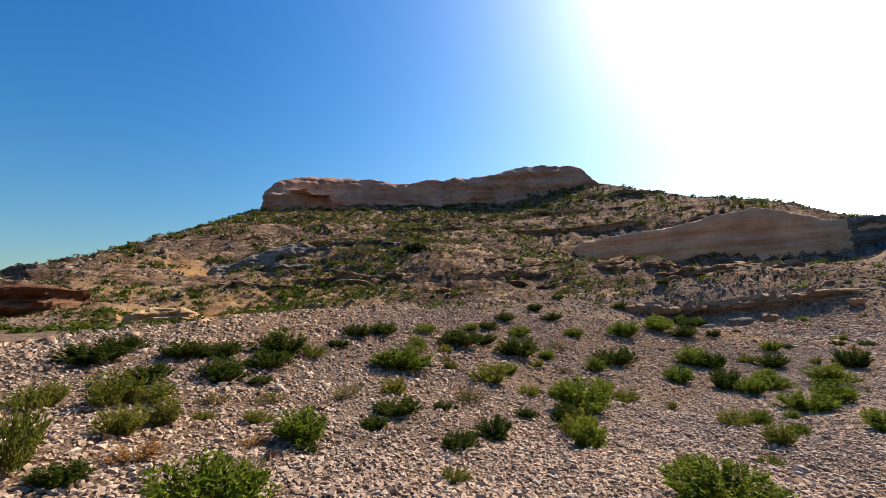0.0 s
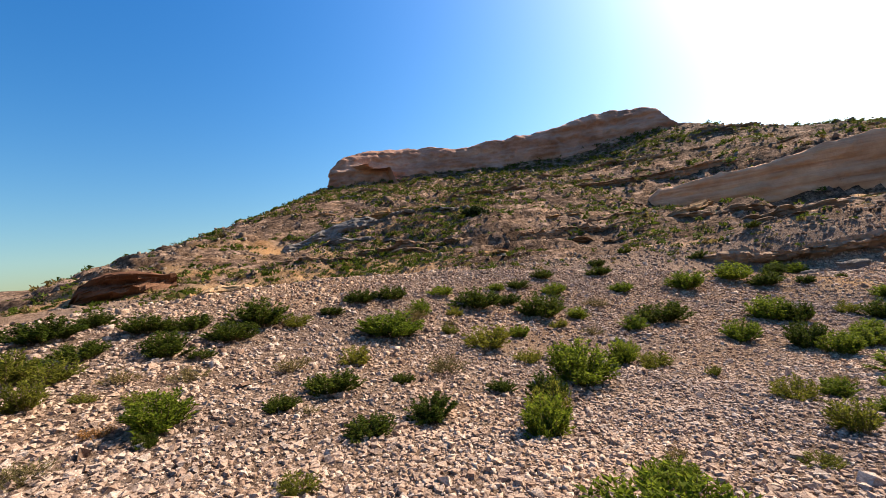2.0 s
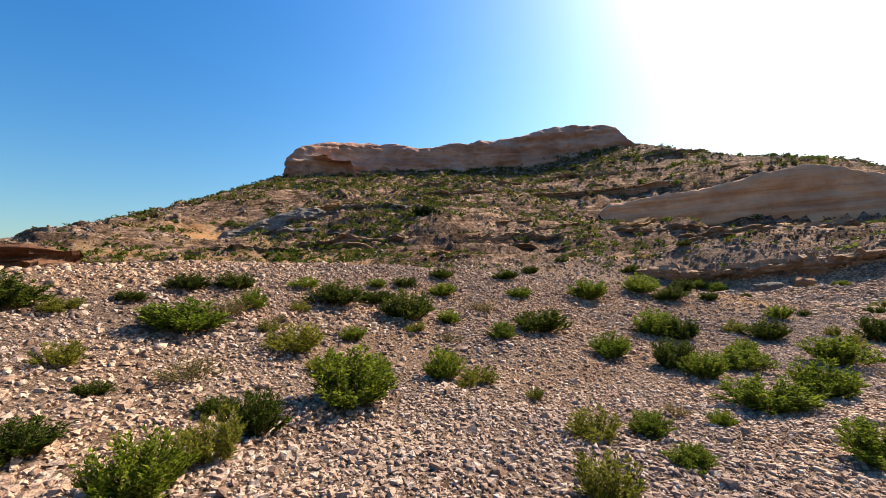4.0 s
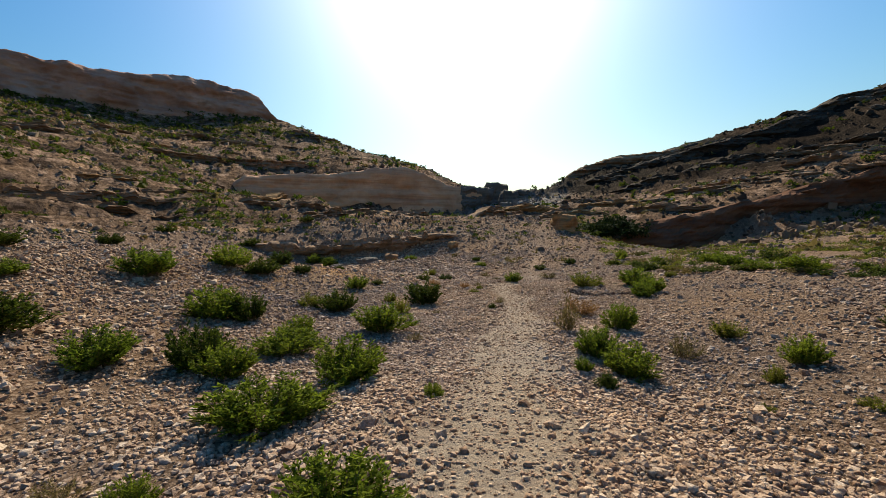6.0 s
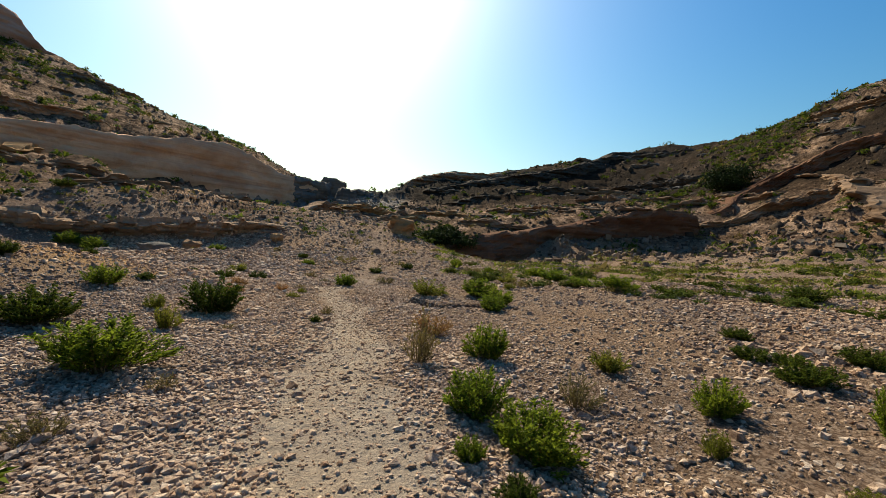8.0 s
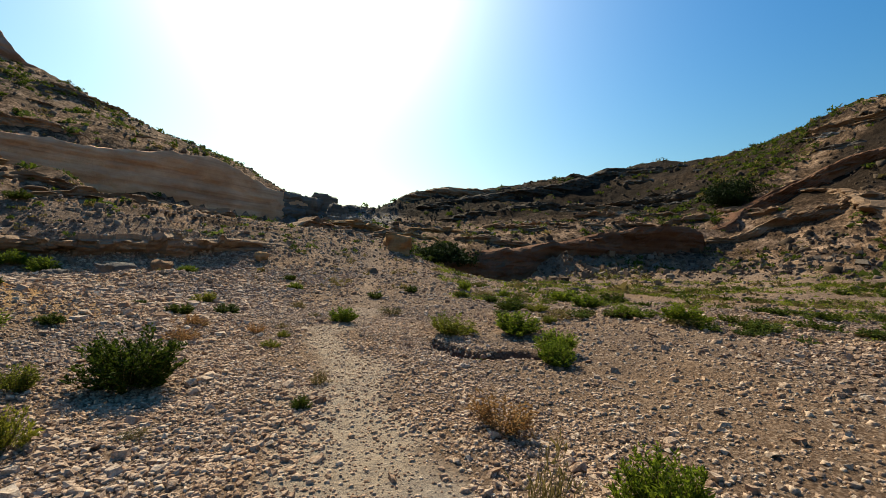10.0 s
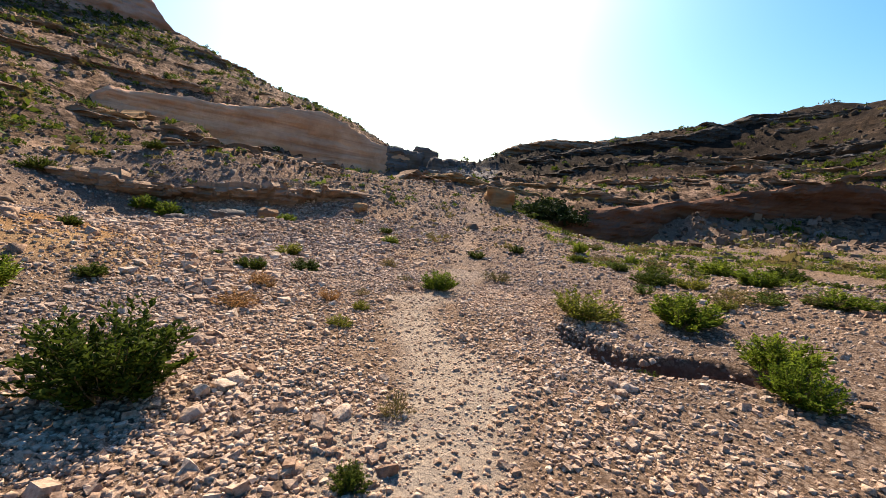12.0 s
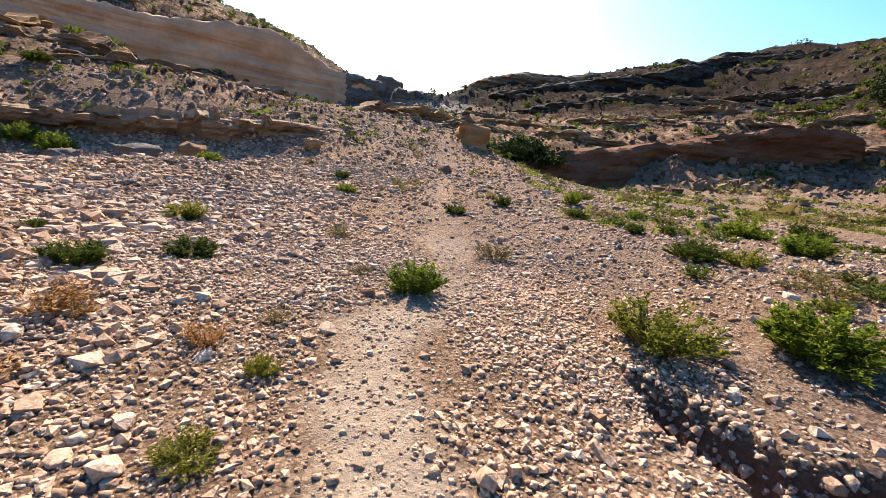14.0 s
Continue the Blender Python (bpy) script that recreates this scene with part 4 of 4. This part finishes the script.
LEAF = dict(
    green=leaf_material("green_leaf", (0.045, 0.072, 0.008), (0.215, 0.255, 0.028), 0.55),
    dark=leaf_material("dark_green_leaf", (0.027, 0.042, 0.007), (0.09, 0.113, 0.016), 0.4),
    yellow=leaf_material("yellow_green_leaf", (0.085, 0.09, 0.014), (0.23, 0.22, 0.034), 0.5),
    orange=leaf_material("dry_orange_leaf", (0.24, 0.115, 0.045), (0.42, 0.22, 0.09), 0.3),
    thorn=leaf_material("thorn_leaf", (0.010, 0.018, 0.007), (0.035, 0.05, 0.016), 0.15),
    herb=leaf_material("herb_leaf", (0.07, 0.085, 0.014), (0.20, 0.215, 0.035), 0.45),
    olive=leaf_material("olive_leaf", (0.045, 0.06, 0.015), (0.13, 0.16, 0.035), 0.35),
    tuft=leaf_material("dry_brown_leaf", (0.10, 0.075, 0.03), (0.22, 0.17, 0.07), 0.3),
)
STEM = plain_material("dry_stem", (0.20, 0.15, 0.075))


def bush_parts(kind, seed):
    """Stems and leaves of one bush, about one metre wide and one high."""
    rng = np.random.default_rng(seed)
    stems, count, long, wide = dict(green=(86, 40, 0.10, 0.0115), dark=(92, 42, 0.088, 0.0125), yellow=(70, 26, 0.11, 0.012), orange=(60, 14, 0.10, 0.014), tuft=(60, 10, 0.15, 0.010), low_green=(24, 13, 0.18, 0.03), low_dark=(24, 13, 0.16, 0.034), low_yellow=(24, 11, 0.18, 0.024))[kind]
    sv, sf, lv, lf = [], [], [], []
    lobes = rng.uniform(0, 2 * np.pi, 4), rng.uniform(0.6, 1.1, 4)
    for _ in range(stems):
        az = rng.uniform(0, 2 * np.pi)
        reach = 0.5 * rng.random() ** 0.42 * (0.68 + 0.32 * np.max(lobes[1] * np.cos((az - lobes[0]) / 2) ** 8))
        top = (1 - 2.3 * reach * reach) * rng.uniform(0.4, 1.05)
        root = np.array([np.cos(az), np.sin(az), 0]) * reach * 0.35
        tip = np.array([np.cos(az) * reach, np.sin(az) * reach, max(top, 0.12)])
        knee = root * 0.4 + tip * 0.6 + np.r_[rng.normal(0, 0.03, 2), -0.02] + np.array([0, 0, 0.05 * rng.normal()])
        u = np.linspace(0, 1, 4)[:, None]
        line = (1 - u) ** 2 * root + 2 * u * (1 - u) * knee + u * u * tip
        for k, p in enumerate(line):
            w = 0.007 * (1 - 0.75 * k / 3)
            base = len(sv)
            sv += [p + (w, 0, 0), p + (-w * 0.5, w * 0.87, 0), p + (-w * 0.5, -w * 0.87, 0)]
            if k:
                for q in range(3):
                    sf.append((base - 3 + q, base - 3 + (q + 1) % 3, base + (q + 1) % 3, base + q))
        for i in range(count):
            f = rng.uniform(0.12, 1.0) ** 0.85
            p = (1 - f) ** 2 * root + 2 * f * (1 - f) * knee + f * f * tip
            way = (tip - root) / np.linalg.norm(tip - root) * 0.9 + rng.normal(0, 0.5, 3) + (0, 0, 0.25)
            way /= np.linalg.norm(way)
            across = np.cross(way, rng.normal(0, 1, 3))
            across /= np.linalg.norm(across)
            over = np.cross(across, way)
            size = long * rng.uniform(0.6, 1.25)
            w = wide * rng.uniform(0.7, 1.3)
            p = p + over * 0.01
            base = len(lv)
            lv += [p, p + way * size * 0.5 + across * w + over * 0.012, p + way * size * 0.5 - across * w + over * 0.012, p + way * size - over * 0.012]
            lf += [(base, base + 1, base + 2), (base + 2, base + 1, base + 3)]
    return sv, sf, lv, lf


def make_bush(kind, seed):
    sv, sf, lv, lf = bush_parts(kind, seed)
    top = new(dict(orange="dry_bush", tuft="dry_shrub").get(kind, "bush"))
    wood = new("woody_base", sheet("woody_base", sv, sf, STEM))
    foliage = new("foliage", sheet("foliage", lv, lf, LEAF[dict(low_green="olive", low_yellow="tuft").get(kind, kind.replace("low_", ""))], False))
    wood.parent = foliage.parent = top
    return top


LABELS = dict(
    green="leafy bright green desert bush growing in gravel",
    dark="dense dark green desert bush growing in gravel",
    yellow="small yellowish green plant growing in gravel",
    orange="low dry orange plant withered among stones",
    tuft="sparse dry brown shrub among stones",
)
LABELS.update(low_green="low leafy green bush on the floor of the wash", low_dark="low dark green bush on the floor of the wash", low_yellow="low yellowish bush on the floor of the wash")
GROUPS = dict(low_green="bushes of the wash", low_dark="bushes of the wash", low_yellow="bushes of the wash", green="green bushes", dark="dark bushes", yellow="yellowish plants", orange="dry orange plants", tuft="dry shrubs")
YELLOW_A = [(-4.8, 4.9, 0.59, 0.3), (-4.1, 5.1, 0.61, 0.44), (-3.9, 5.4, 0.6, 0.33), (-3.3, 3.1, 0.46, 0.63), (-3.3, 4.2, 0.45, 0.33), (-3.2, 4.7, 0.44, 0.33), (-3, 5.1, 0.24, 0.12), (-3, 9.5, 0.6, 0.27), (-2.4, 5.2, 0.36, 0.15), (-1, 7.7, 0.5, 0.32), (0, 4.1, 0.26, 0.16), (0, 12, 0.4, 0.29), (0.1, 10.4, 0.37, 0.23), (1, 9.6, 0.94, 0.45), (1.7, 8.9, 0.5, 0.25), (1.9, 6.2, 0.48, 0.41), (2.6, 11.9, 0.45, 0.23), (3.7, 8.9, 0.28, 0.14), (3.9, 5.2, 0.27, 0.11), (3.9, 9.2, 0.56, 0.26), (4.6, 8.7, 0.24, 0.17), (4.7, 6, 0.43, 0.35), (5, 7.4, 0.51, 0.29)]
YELLOW_B = [(10.7, 14.8, 0.55, 0.36), (12.3, 13.2, 0.36, 0.39), (12.9, 14.5, 0.35, 0.29), (16.2, 14.4, 0.31, 0.16), (16.9, 14.8, 0.22, 0.18), (19, 19.8, 0.69, 0.35), (22.6, 10.5, 0.45, 0.23)]
GREEN_A = [(-4.4, 5.6, 0.43, 0.21), (-1.7, 2.8, 0.78, 0.48), (-1.7, 4.7, 0.62, 0.36), (-1, 9.8, 1.36, 0.55), (-0.8, 11.5, 0.54, 0.43), (-0.6, 13.8, 0.69, 0.26), (1, 15.1, 0.63, 0.28), (1.6, 10.7, 0.48, 0.29), (1.8, 5.6, 0.53, 0.42), (2.3, 3.7, 0.82, 0.29), (2.4, 7.8, 0.94, 0.58), (2.4, 8.9, 0.5, 0.32), (2.6, 4.6, 0.48, 0.12), (2.9, 15.8, 0.84, 0.42), (3.2, 13.2, 0.59, 0.33), (3.4, 9.2, 0.52, 0.49), (4.4, 12.3, 0.59, 0.35), (5.3, 16.9, 0.81, 0.33), (5.6, 6.8, 0.37, 0.17), (5.6, 7.6, 0.39, 0.24), (6.5, 8, 0.26, 0.2), (6.5, 11.8, 0.82, 0.49), (7.2, 7, 0.65, 0.33), (7.5, 8.8, 0.96, 0.41)]
GREEN_B = [(7.7, 10.6, 0.68, 0.42), (7.8, 17.9, 1.46, 0.88), (8.5, 14.3, 1.12, 0.65), (8.7, 11.3, 0.87, 0.38), (9, 8.3, 0.21, 0.13), (10.3, 19.8, 1.32, 0.77), (10.7, 11.7, 1.07, 0.54), (13.3, 16.9, 0.72, 0.45), (19.1, 15, 0.64, 0.39)]
GREEN_C = [(8.65, 9.5, 0.85, 0.55), (9.27, 12.14, 0.6, 0.4), (21, 36.3, 1.86, 1.2), (21.7, 35.2, 1.41, 1.17), (23.3, 26.7, 0.78, 0.39), (25, 22, 0.64, 0.33), (30.2, 10.9, 1.5, 0.67), (31.2, 14.1, 0.61, 0.4), (32.4, 16.6, 0.7, 0.58)]
TUFT_A = [(-3.2, 5.7, 0.42, 0.15), (-2.6, 6.1, 0.51, 0.13), (-1.8, 3.7, 0.34, 0.11), (-1.7, 7, 0.5, 0.21), (-0.9, 10.8, 0.88, 0.29), (-0.7, 5.6, 0.24, 0.09), (0, 11.1, 0.41, 0.15), (0.4, 8, 0.65, 0.26), (2.8, 5.1, 0.18, 0.14), (3.3, 11.7, 0.44, 0.2), (4, 14.8, 0.92, 0.23), (6.2, 8.4, 0.25, 0.16), (9.7, 10.4, 0.31, 0.23), (10.8, 10.8, 0.23, 0.17), (13, 12.7, 0.25, 0.08), (15.1, 12.4, 0.25, 0.2), (17.5, 15.4, 0.26, 0.13), (19, 15.8, 0.28, 0.13), (20.5, 17.7, 0.41, 0.29), (22, 15.3, 0.71, 0.22)]
DARK_A = [(-5.9, 7.7, 0.62, 0.21), (-5.7, 6.7, 0.9, 0.31), (-4.8, 7.7, 0.81, 0.28), (-4.5, 6.3, 0.64, 0.22), (-4.4, 8.2, 0.74, 0.3), (-3.7, 6.9, 0.69, 0.39), (-3.6, 9.1, 1.05, 0.58), (-3.4, 8, 0.91, 0.28), (-3.1, 6.9, 0.38, 0.13), (-2.9, 3.1, 0.38, 0.18), (-2.7, 10.6, 0.81, 0.16), (-2.4, 11.8, 0.82, 0.33), (-1.8, 12.6, 0.93, 0.31), (-1.5, 4.4, 0.19, 0.12), (-1, 5.6, 0.37, 0.19), (-0.8, 6.4, 0.65, 0.25), (-0.1, 7.2, 0.32, 0.16), (0.1, 5.3, 0.47, 0.22), (0.5, 13, 1.22, 0.51), (0.6, 5.9, 0.52, 0.28), (1.3, 7.1, 0.38, 0.19), (1.3, 13.8, 0.84, 0.37), (1.7, 15.8, 0.75, 0.3), (1.9, 6.8, 0.47, 0.38)]
DARK_B = [(2.3, 12.9, 1.26, 0.69), (2.7, 17.8, 0.87, 0.29), (5.1, 19.3, 0.97, 0.39), (5.4, 13.3, 1.18, 0.59), (7.5, 11.3, 0.71, 0.59), (8.4, 36.7, 2.05, 0.68), (9, 13.9, 0.76, 0.57), (11, 18.9, 1.04, 0.52), (11.1, 14.2, 0.9, 0.54), (12, 42, 1.84, 0.63), (12.4, 19, 0.61, 0.35), (12.4, 20.9, 0.94, 0.52), (14.3, 12, 0.2, 0.15)]
DARK_C = [(14.4, 17.4, 0.4, 0.15), (14.9, 21, 0.38, 0.25), (16.8, 17.7, 0.52, 0.29), (16.9, 19.3, 0.28, 0.11), (17.6, 40.2, 1.84, 0.77), (17.9, 17.6, 0.56, 0.2), (23.6, 43.1, 1.4, 0.63), (24.9, 12.2, 1.03, 0.34), (26.1, 18.5, 0.61, 0.31), (27.1, 24.3, 0.56, 0.33), (27.3, 13.6, 0.61, 0.23), (28.8, 18.1, 0.6, 0.4), (29.2, 15.6, 0.75, 0.28), (32.8, 9, 1.66, 0.46), (71.5, 9.1, 2.2, 1.13)]
GREEN_D = [(20.75, 11.05, 1.1, 0.55), (18.95, 9.85, 0.8, 0.5), (28.2, 9.9, 1.25, 0.5), (25.15, 8.45, 1.0, 0.42), (24.2, 7.0, 1.2, 0.5), (18.1, 9.74, 0.6, 0.42), (13.83, 8.47, 0.61, 0.49), (11.8, 7.92, 0.55, 0.45), (11.4, 7.33, 0.68, 0.4), (13.16, 5.85, 0.45, 0.39), (13.07, 4.55, 0.43, 0.48), (10.94, 7.67, 0.2, 0.19)]
DARK_D = [(13.75, 14.1, 0.95, 0.7), (18.05, 11.05, 0.5, 0.3), (10.7, 7.26, 0.24, 0.18), (14.8, 4.59, 0.64, 0.31), (17.12, 4.88, 0.48, 0.24), (15.91, 4.93, 0.52, 0.19), (16.01, 3.58, 0.55, 0.31), (27.35, 0.64, 1.2, 0.55), (15.77, 4.51, 0.42, 0.19)]
YELLOW_C = [(19.95, 12.5, 1.05, 0.55), (25.3, 11.3, 1.1, 0.3), (14.14, 6.9, 0.48, 0.29), (12.22, 5.99, 0.23, 0.22), (11.86, 5.19, 0.27, 0.11), (11.31, 5.94, 0.15, 0.09)]
TUFT_B = [(13.02, 9.15, 0.45, 0.66), (12.86, 7.14, 0.4, 0.37)]
ORANGE_A = [(-2.8, 3.7, 0.42, 0.2), (-2.1, 4.5, 0.3, 0.1), (14.97, 9.89, 0.7, 0.4), (15.6, 15.9, 0.9, 0.18), (16.3, 16.7, 0.54, 0.2), (16.4, 16.5, 0.32, 0.18), (16.9, 15.5, 0.32, 0.23)]


def plant(kind, rows, forms, seed):
    """Bushes at (x, y, width, height), out of a few grown forms."""
    rng = np.random.default_rng(seed)
    rows = [(x, y, min(wide, 1.25, high * 2.6 + 0.1), min(high, 0.75)) for x, y, wide, high in rows]
    grown = [make_bush(kind, seed + k) for k in range(forms)]
    for ob in grown:
        tagged(ob, LABELS[kind], "bush", GROUPS[kind])
    for k, (x, y, wide, high) in enumerate(rows):
        ob = grown[k] if k < forms else copy_thing(grown[k % forms], Matrix())
        z = float(land(x, y)[0]) - 0.02
        ob.matrix_basis = Matrix.LocRotScale((x, y, z), Euler((rng.normal(0, 0.06), rng.normal(0, 0.06), rng.uniform(0, 6.28))), (wide * 1.3, wide * 1.3, max(high, wide * 0.45) * 1.08))


plant("green", GREEN_A + GREEN_B + GREEN_C + GREEN_D, 6, 1000)
plant("dark", DARK_A + DARK_B + DARK_C + DARK_D, 6, 2000)
plant("yellow", YELLOW_A + YELLOW_B + YELLOW_C, 4, 3000)
plant("orange", ORANGE_A, 2, 4000)
plant("tuft", TUFT_A + TUFT_B, 4, 5000)


def wash_bushes(n, seed):
    """Low green growth along the floor of the dry wash."""
    rng = np.random.default_rng(seed)
    rows = []
    while len(rows) < n:
        a, d = math.radians(rng.uniform(66, 112)), rng.uniform(15, 52)
        x, y = 8 + d * math.sin(a), 6 + d * math.cos(a)
        # bands of growth along the old channels, a gravel flat before them
        band = math.sin(d * 0.85 + 1.2 * grain(x / 7, y / 7, 0, 93)) + 0.8 * grain(x / 3, y / 3, 0, 91)
        if band > 0.35 and off_trail(np.array([x]), np.array([y]))[0] > 3 and x * 0.631 - y * 0.776 > 5:
            wide = rng.uniform(0.3, 0.62) + 0.007 * d
            rows.append((x, y, wide, wide * rng.uniform(0.32, 0.5)))
    return rows


plant("low_green", wash_bushes(75, 6), 3, 6000)
plant("low_dark", wash_bushes(85, 7), 3, 7000)
plant("low_yellow", wash_bushes(75, 8), 2, 8000)


def hill_shrubs(name, n, seed, mat, label, low=0.0):
    """Small shrubs all over the slopes, thicker in the runnels and under the cap."""
    rng = np.random.default_rng(seed)
    az, r = np.radians(rng.uniform(-64, 118, n * 4)), 24 * (165 / 24) ** rng.random(n * 4) ** 0.7
    x, y = 8 + r * np.sin(az), 6 + r * np.cos(az)
    z = land(x, y, False)
    thick = 0.10 + 0.9 * smooth(-0.1, 0.55, rough(x / 9, y / 9, 0, 3, 95)) + 1.1 * near_path(x, y, [(-55, 118), (-20, 132), (10, 138), (45, 143)], 20)
    thick += 2.2 * near_path(x, y, [(1, 138), (-5, 110), (-9, 83), (-13, 56), (-15, 44)], 8) + 0.7 * near_path(x, y, [(-6, 72), (0, 84), (4, 92)], 7)
    thick *= 1 - 0.75 * near_path(x, y, [(36, 90), (60, 80), (80, 70), (40, 60), (60, 50), (40, 45), (28, 40)], 18)
    thick *= 1 - 0.6 * smooth(20, 45, x - y) * smooth(60, 90, x)
    thick += 1.3 * near_path(x, y, [(98, -4), (108, -14), (122, -22), (132, -20)], 13)
    keep = (rng.random(len(x)) < thick * 0.55) & (z > low)
    x, y, r = x[keep][:n], y[keep][:n], r[keep][:n]
    z = land(x, y)
    m = len(x)
    size = np.clip(np.exp(rng.normal(0, 0.4, m)) * (0.12 + 0.0105 * r), 0.2, 2.1)
    leaves = 22
    centre = rng.normal(0, 1, (m, leaves, 3))
    centre /= np.linalg.norm(centre, axis=2, keepdims=True)
    centre *= rng.uniform(0.45, 1.0, (m, leaves, 1)) * np.array([0.5, 0.5, 0.36])
    centre[..., 2] = np.abs(centre[..., 2])
    tri = centre[:, :, None] + rng.normal(0, 0.13, (m, leaves, 3, 3))
    v = tri * size[:, None, None, None] + np.stack([x, y, z], -1)[:, None, None]
    faces = np.arange(m * leaves * 3).reshape(-1, 3)
    return tagged(new(name, sheet(name, v.reshape(-1, 3), faces, mat, False)), label, "shrubs", kind="stuff")


hill_shrubs("hill_shrubs", 7600, 21, LEAF["dark"], "small dark green shrubs dotted over the hillsides", 0.6)
hill_shrubs("hill_herbs", 1700, 22, LEAF["olive"], "low green herbs scattered over the hillsides", 0.6)
hill_shrubs("hill_scrub", 2200, 23, LEAF["tuft"], "dry brown scrub scattered over the hillsides", -2.0)


def wash_herbs(n, seed):
    """Low herbs in bands along the old channels of the wash."""
    rng = np.random.default_rng(seed)
    a, d = np.radians(rng.uniform(64, 114, n * 6)), 15 + 43 * rng.random(n * 6) ** 0.7
    x, y = 8 + d * np.sin(a), 6 + d * np.cos(a)
    band = np.sin(d * 0.85 + 1.2 * grain(x / 7, y / 7, 0, 93)) + 0.8 * grain(x / 3, y / 3, 0, 91)
    keep = (band > 0.15) & (off_trail(x, y) > 3) & (x * 0.631 - y * 0.776 > 6) & (rng.random(len(x)) < smooth(14, 28, d))
    x, y, d = x[keep][:n], y[keep][:n], d[keep][:n]
    m, leaves = len(x), 18
    size = np.clip(np.exp(rng.normal(0, 0.4, m)) * (0.16 + 0.004 * d), 0.12, 0.7)
    centre = rng.normal(0, 1, (m, leaves, 3)) * np.array([0.4, 0.4, 0.2])
    centre[..., 2] = np.abs(centre[..., 2])
    v = (centre[:, :, None] + rng.normal(0, 0.11, (m, leaves, 3, 3))) * size[:, None, None, None] + np.stack([x, y, land(x, y)], -1)[:, None, None]
    return sheet("wash_herbs", v.reshape(-1, 3), np.arange(m * leaves * 3).reshape(-1, 3), LEAF["herb"], False)


tagged(new("wash_herbs", wash_herbs(3200, 31)), "low yellowish green herbs in bands across the wash", "herbs", kind="stuff")


def thorn_tree(x, y, wide, high, seed, label):
    """A low spreading tree: trunk, limbs and a ragged crown of leaf clumps."""
    rng = np.random.default_rng(seed)
    z = float(land(x, y)[0])
    top = new("thorn_tree")
    top.location = (x, y, z - 0.1)
    tv, tf, cv = [], [], []

    def limb(a, b, w0, w1):
        a, b = np.array(a), np.array(b)
        bend = (a + b) / 2 + rng.normal(0, 0.08, 3) * np.linalg.norm(b - a)
        for k, f in enumerate(np.linspace(0, 1, 5)):
            p = (1 - f) ** 2 * a + 2 * f * (1 - f) * bend + f * f * b
            w = w0 + (w1 - w0) * f
            base = len(tv)
            tv.extend([p + (w * math.cos(q * math.tau / 6), w * math.sin(q * math.tau / 6), 0) for q in range(6)])
            if k:
                tf.extend([(base - 6 + q, base - 6 + (q + 1) % 6, base + (q + 1) % 6, base + q) for q in range(6)])

    fork = (0, 0, high * 0.25)
    limb((0, 0, -0.3), fork, 0.05 * high + 0.05, 0.04 * high)
    for _ in range(22):
        az = rng.uniform(0, math.tau)
        out = math.sqrt(rng.random()) * 0.46 * wide
        tip = np.array([math.cos(az) * out, math.sin(az) * out, high * rng.uniform(0.35, 0.9) * (1 - 0.5 * (out / (0.5 * wide)) ** 2)])
        limb(fork, tip, 0.03 * high, 0.008 * high)
        for _ in range(9):
            c = tip + rng.normal(0, 1, 3) * np.array([0.11 * wide, 0.11 * wide, 0.12 * high])
            c[2] = max(c[2], 0.15)
            cv.append(c + rng.normal(0, 1, (64, 1, 3)) * np.array([0.055 * wide, 0.055 * wide, 0.09 * high]) + rng.normal(0, 0.13, (64, 3, 3)))
    crown = np.concatenate(cv).reshape(-1, 3)
    crown[:, 2] = np.maximum(crown[:, 2], 0.05)
    trunk_ob = new("trunk", sheet("trunk", tv, tf, STEM))
    crown_ob = new("crown", sheet("crown", crown, np.arange(len(crown)).reshape(-1, 3), LEAF["thorn"], False))
    trunk_ob.parent = crown_ob.parent = top
    return tagged(top, label, "tree")


thorn_tree(55.8, 28.6, 7.5, 2.6, 41, "dark spreading thorn tree at the foot of the bank")
thorn_tree(98, -9, 9.5, 4.2, 42, "dark thorn tree on the slope of the spur")
thorn_tree(-3.4, 70.4, 3.4, 2.2, 43, "dark green thorn tree on the hillside")
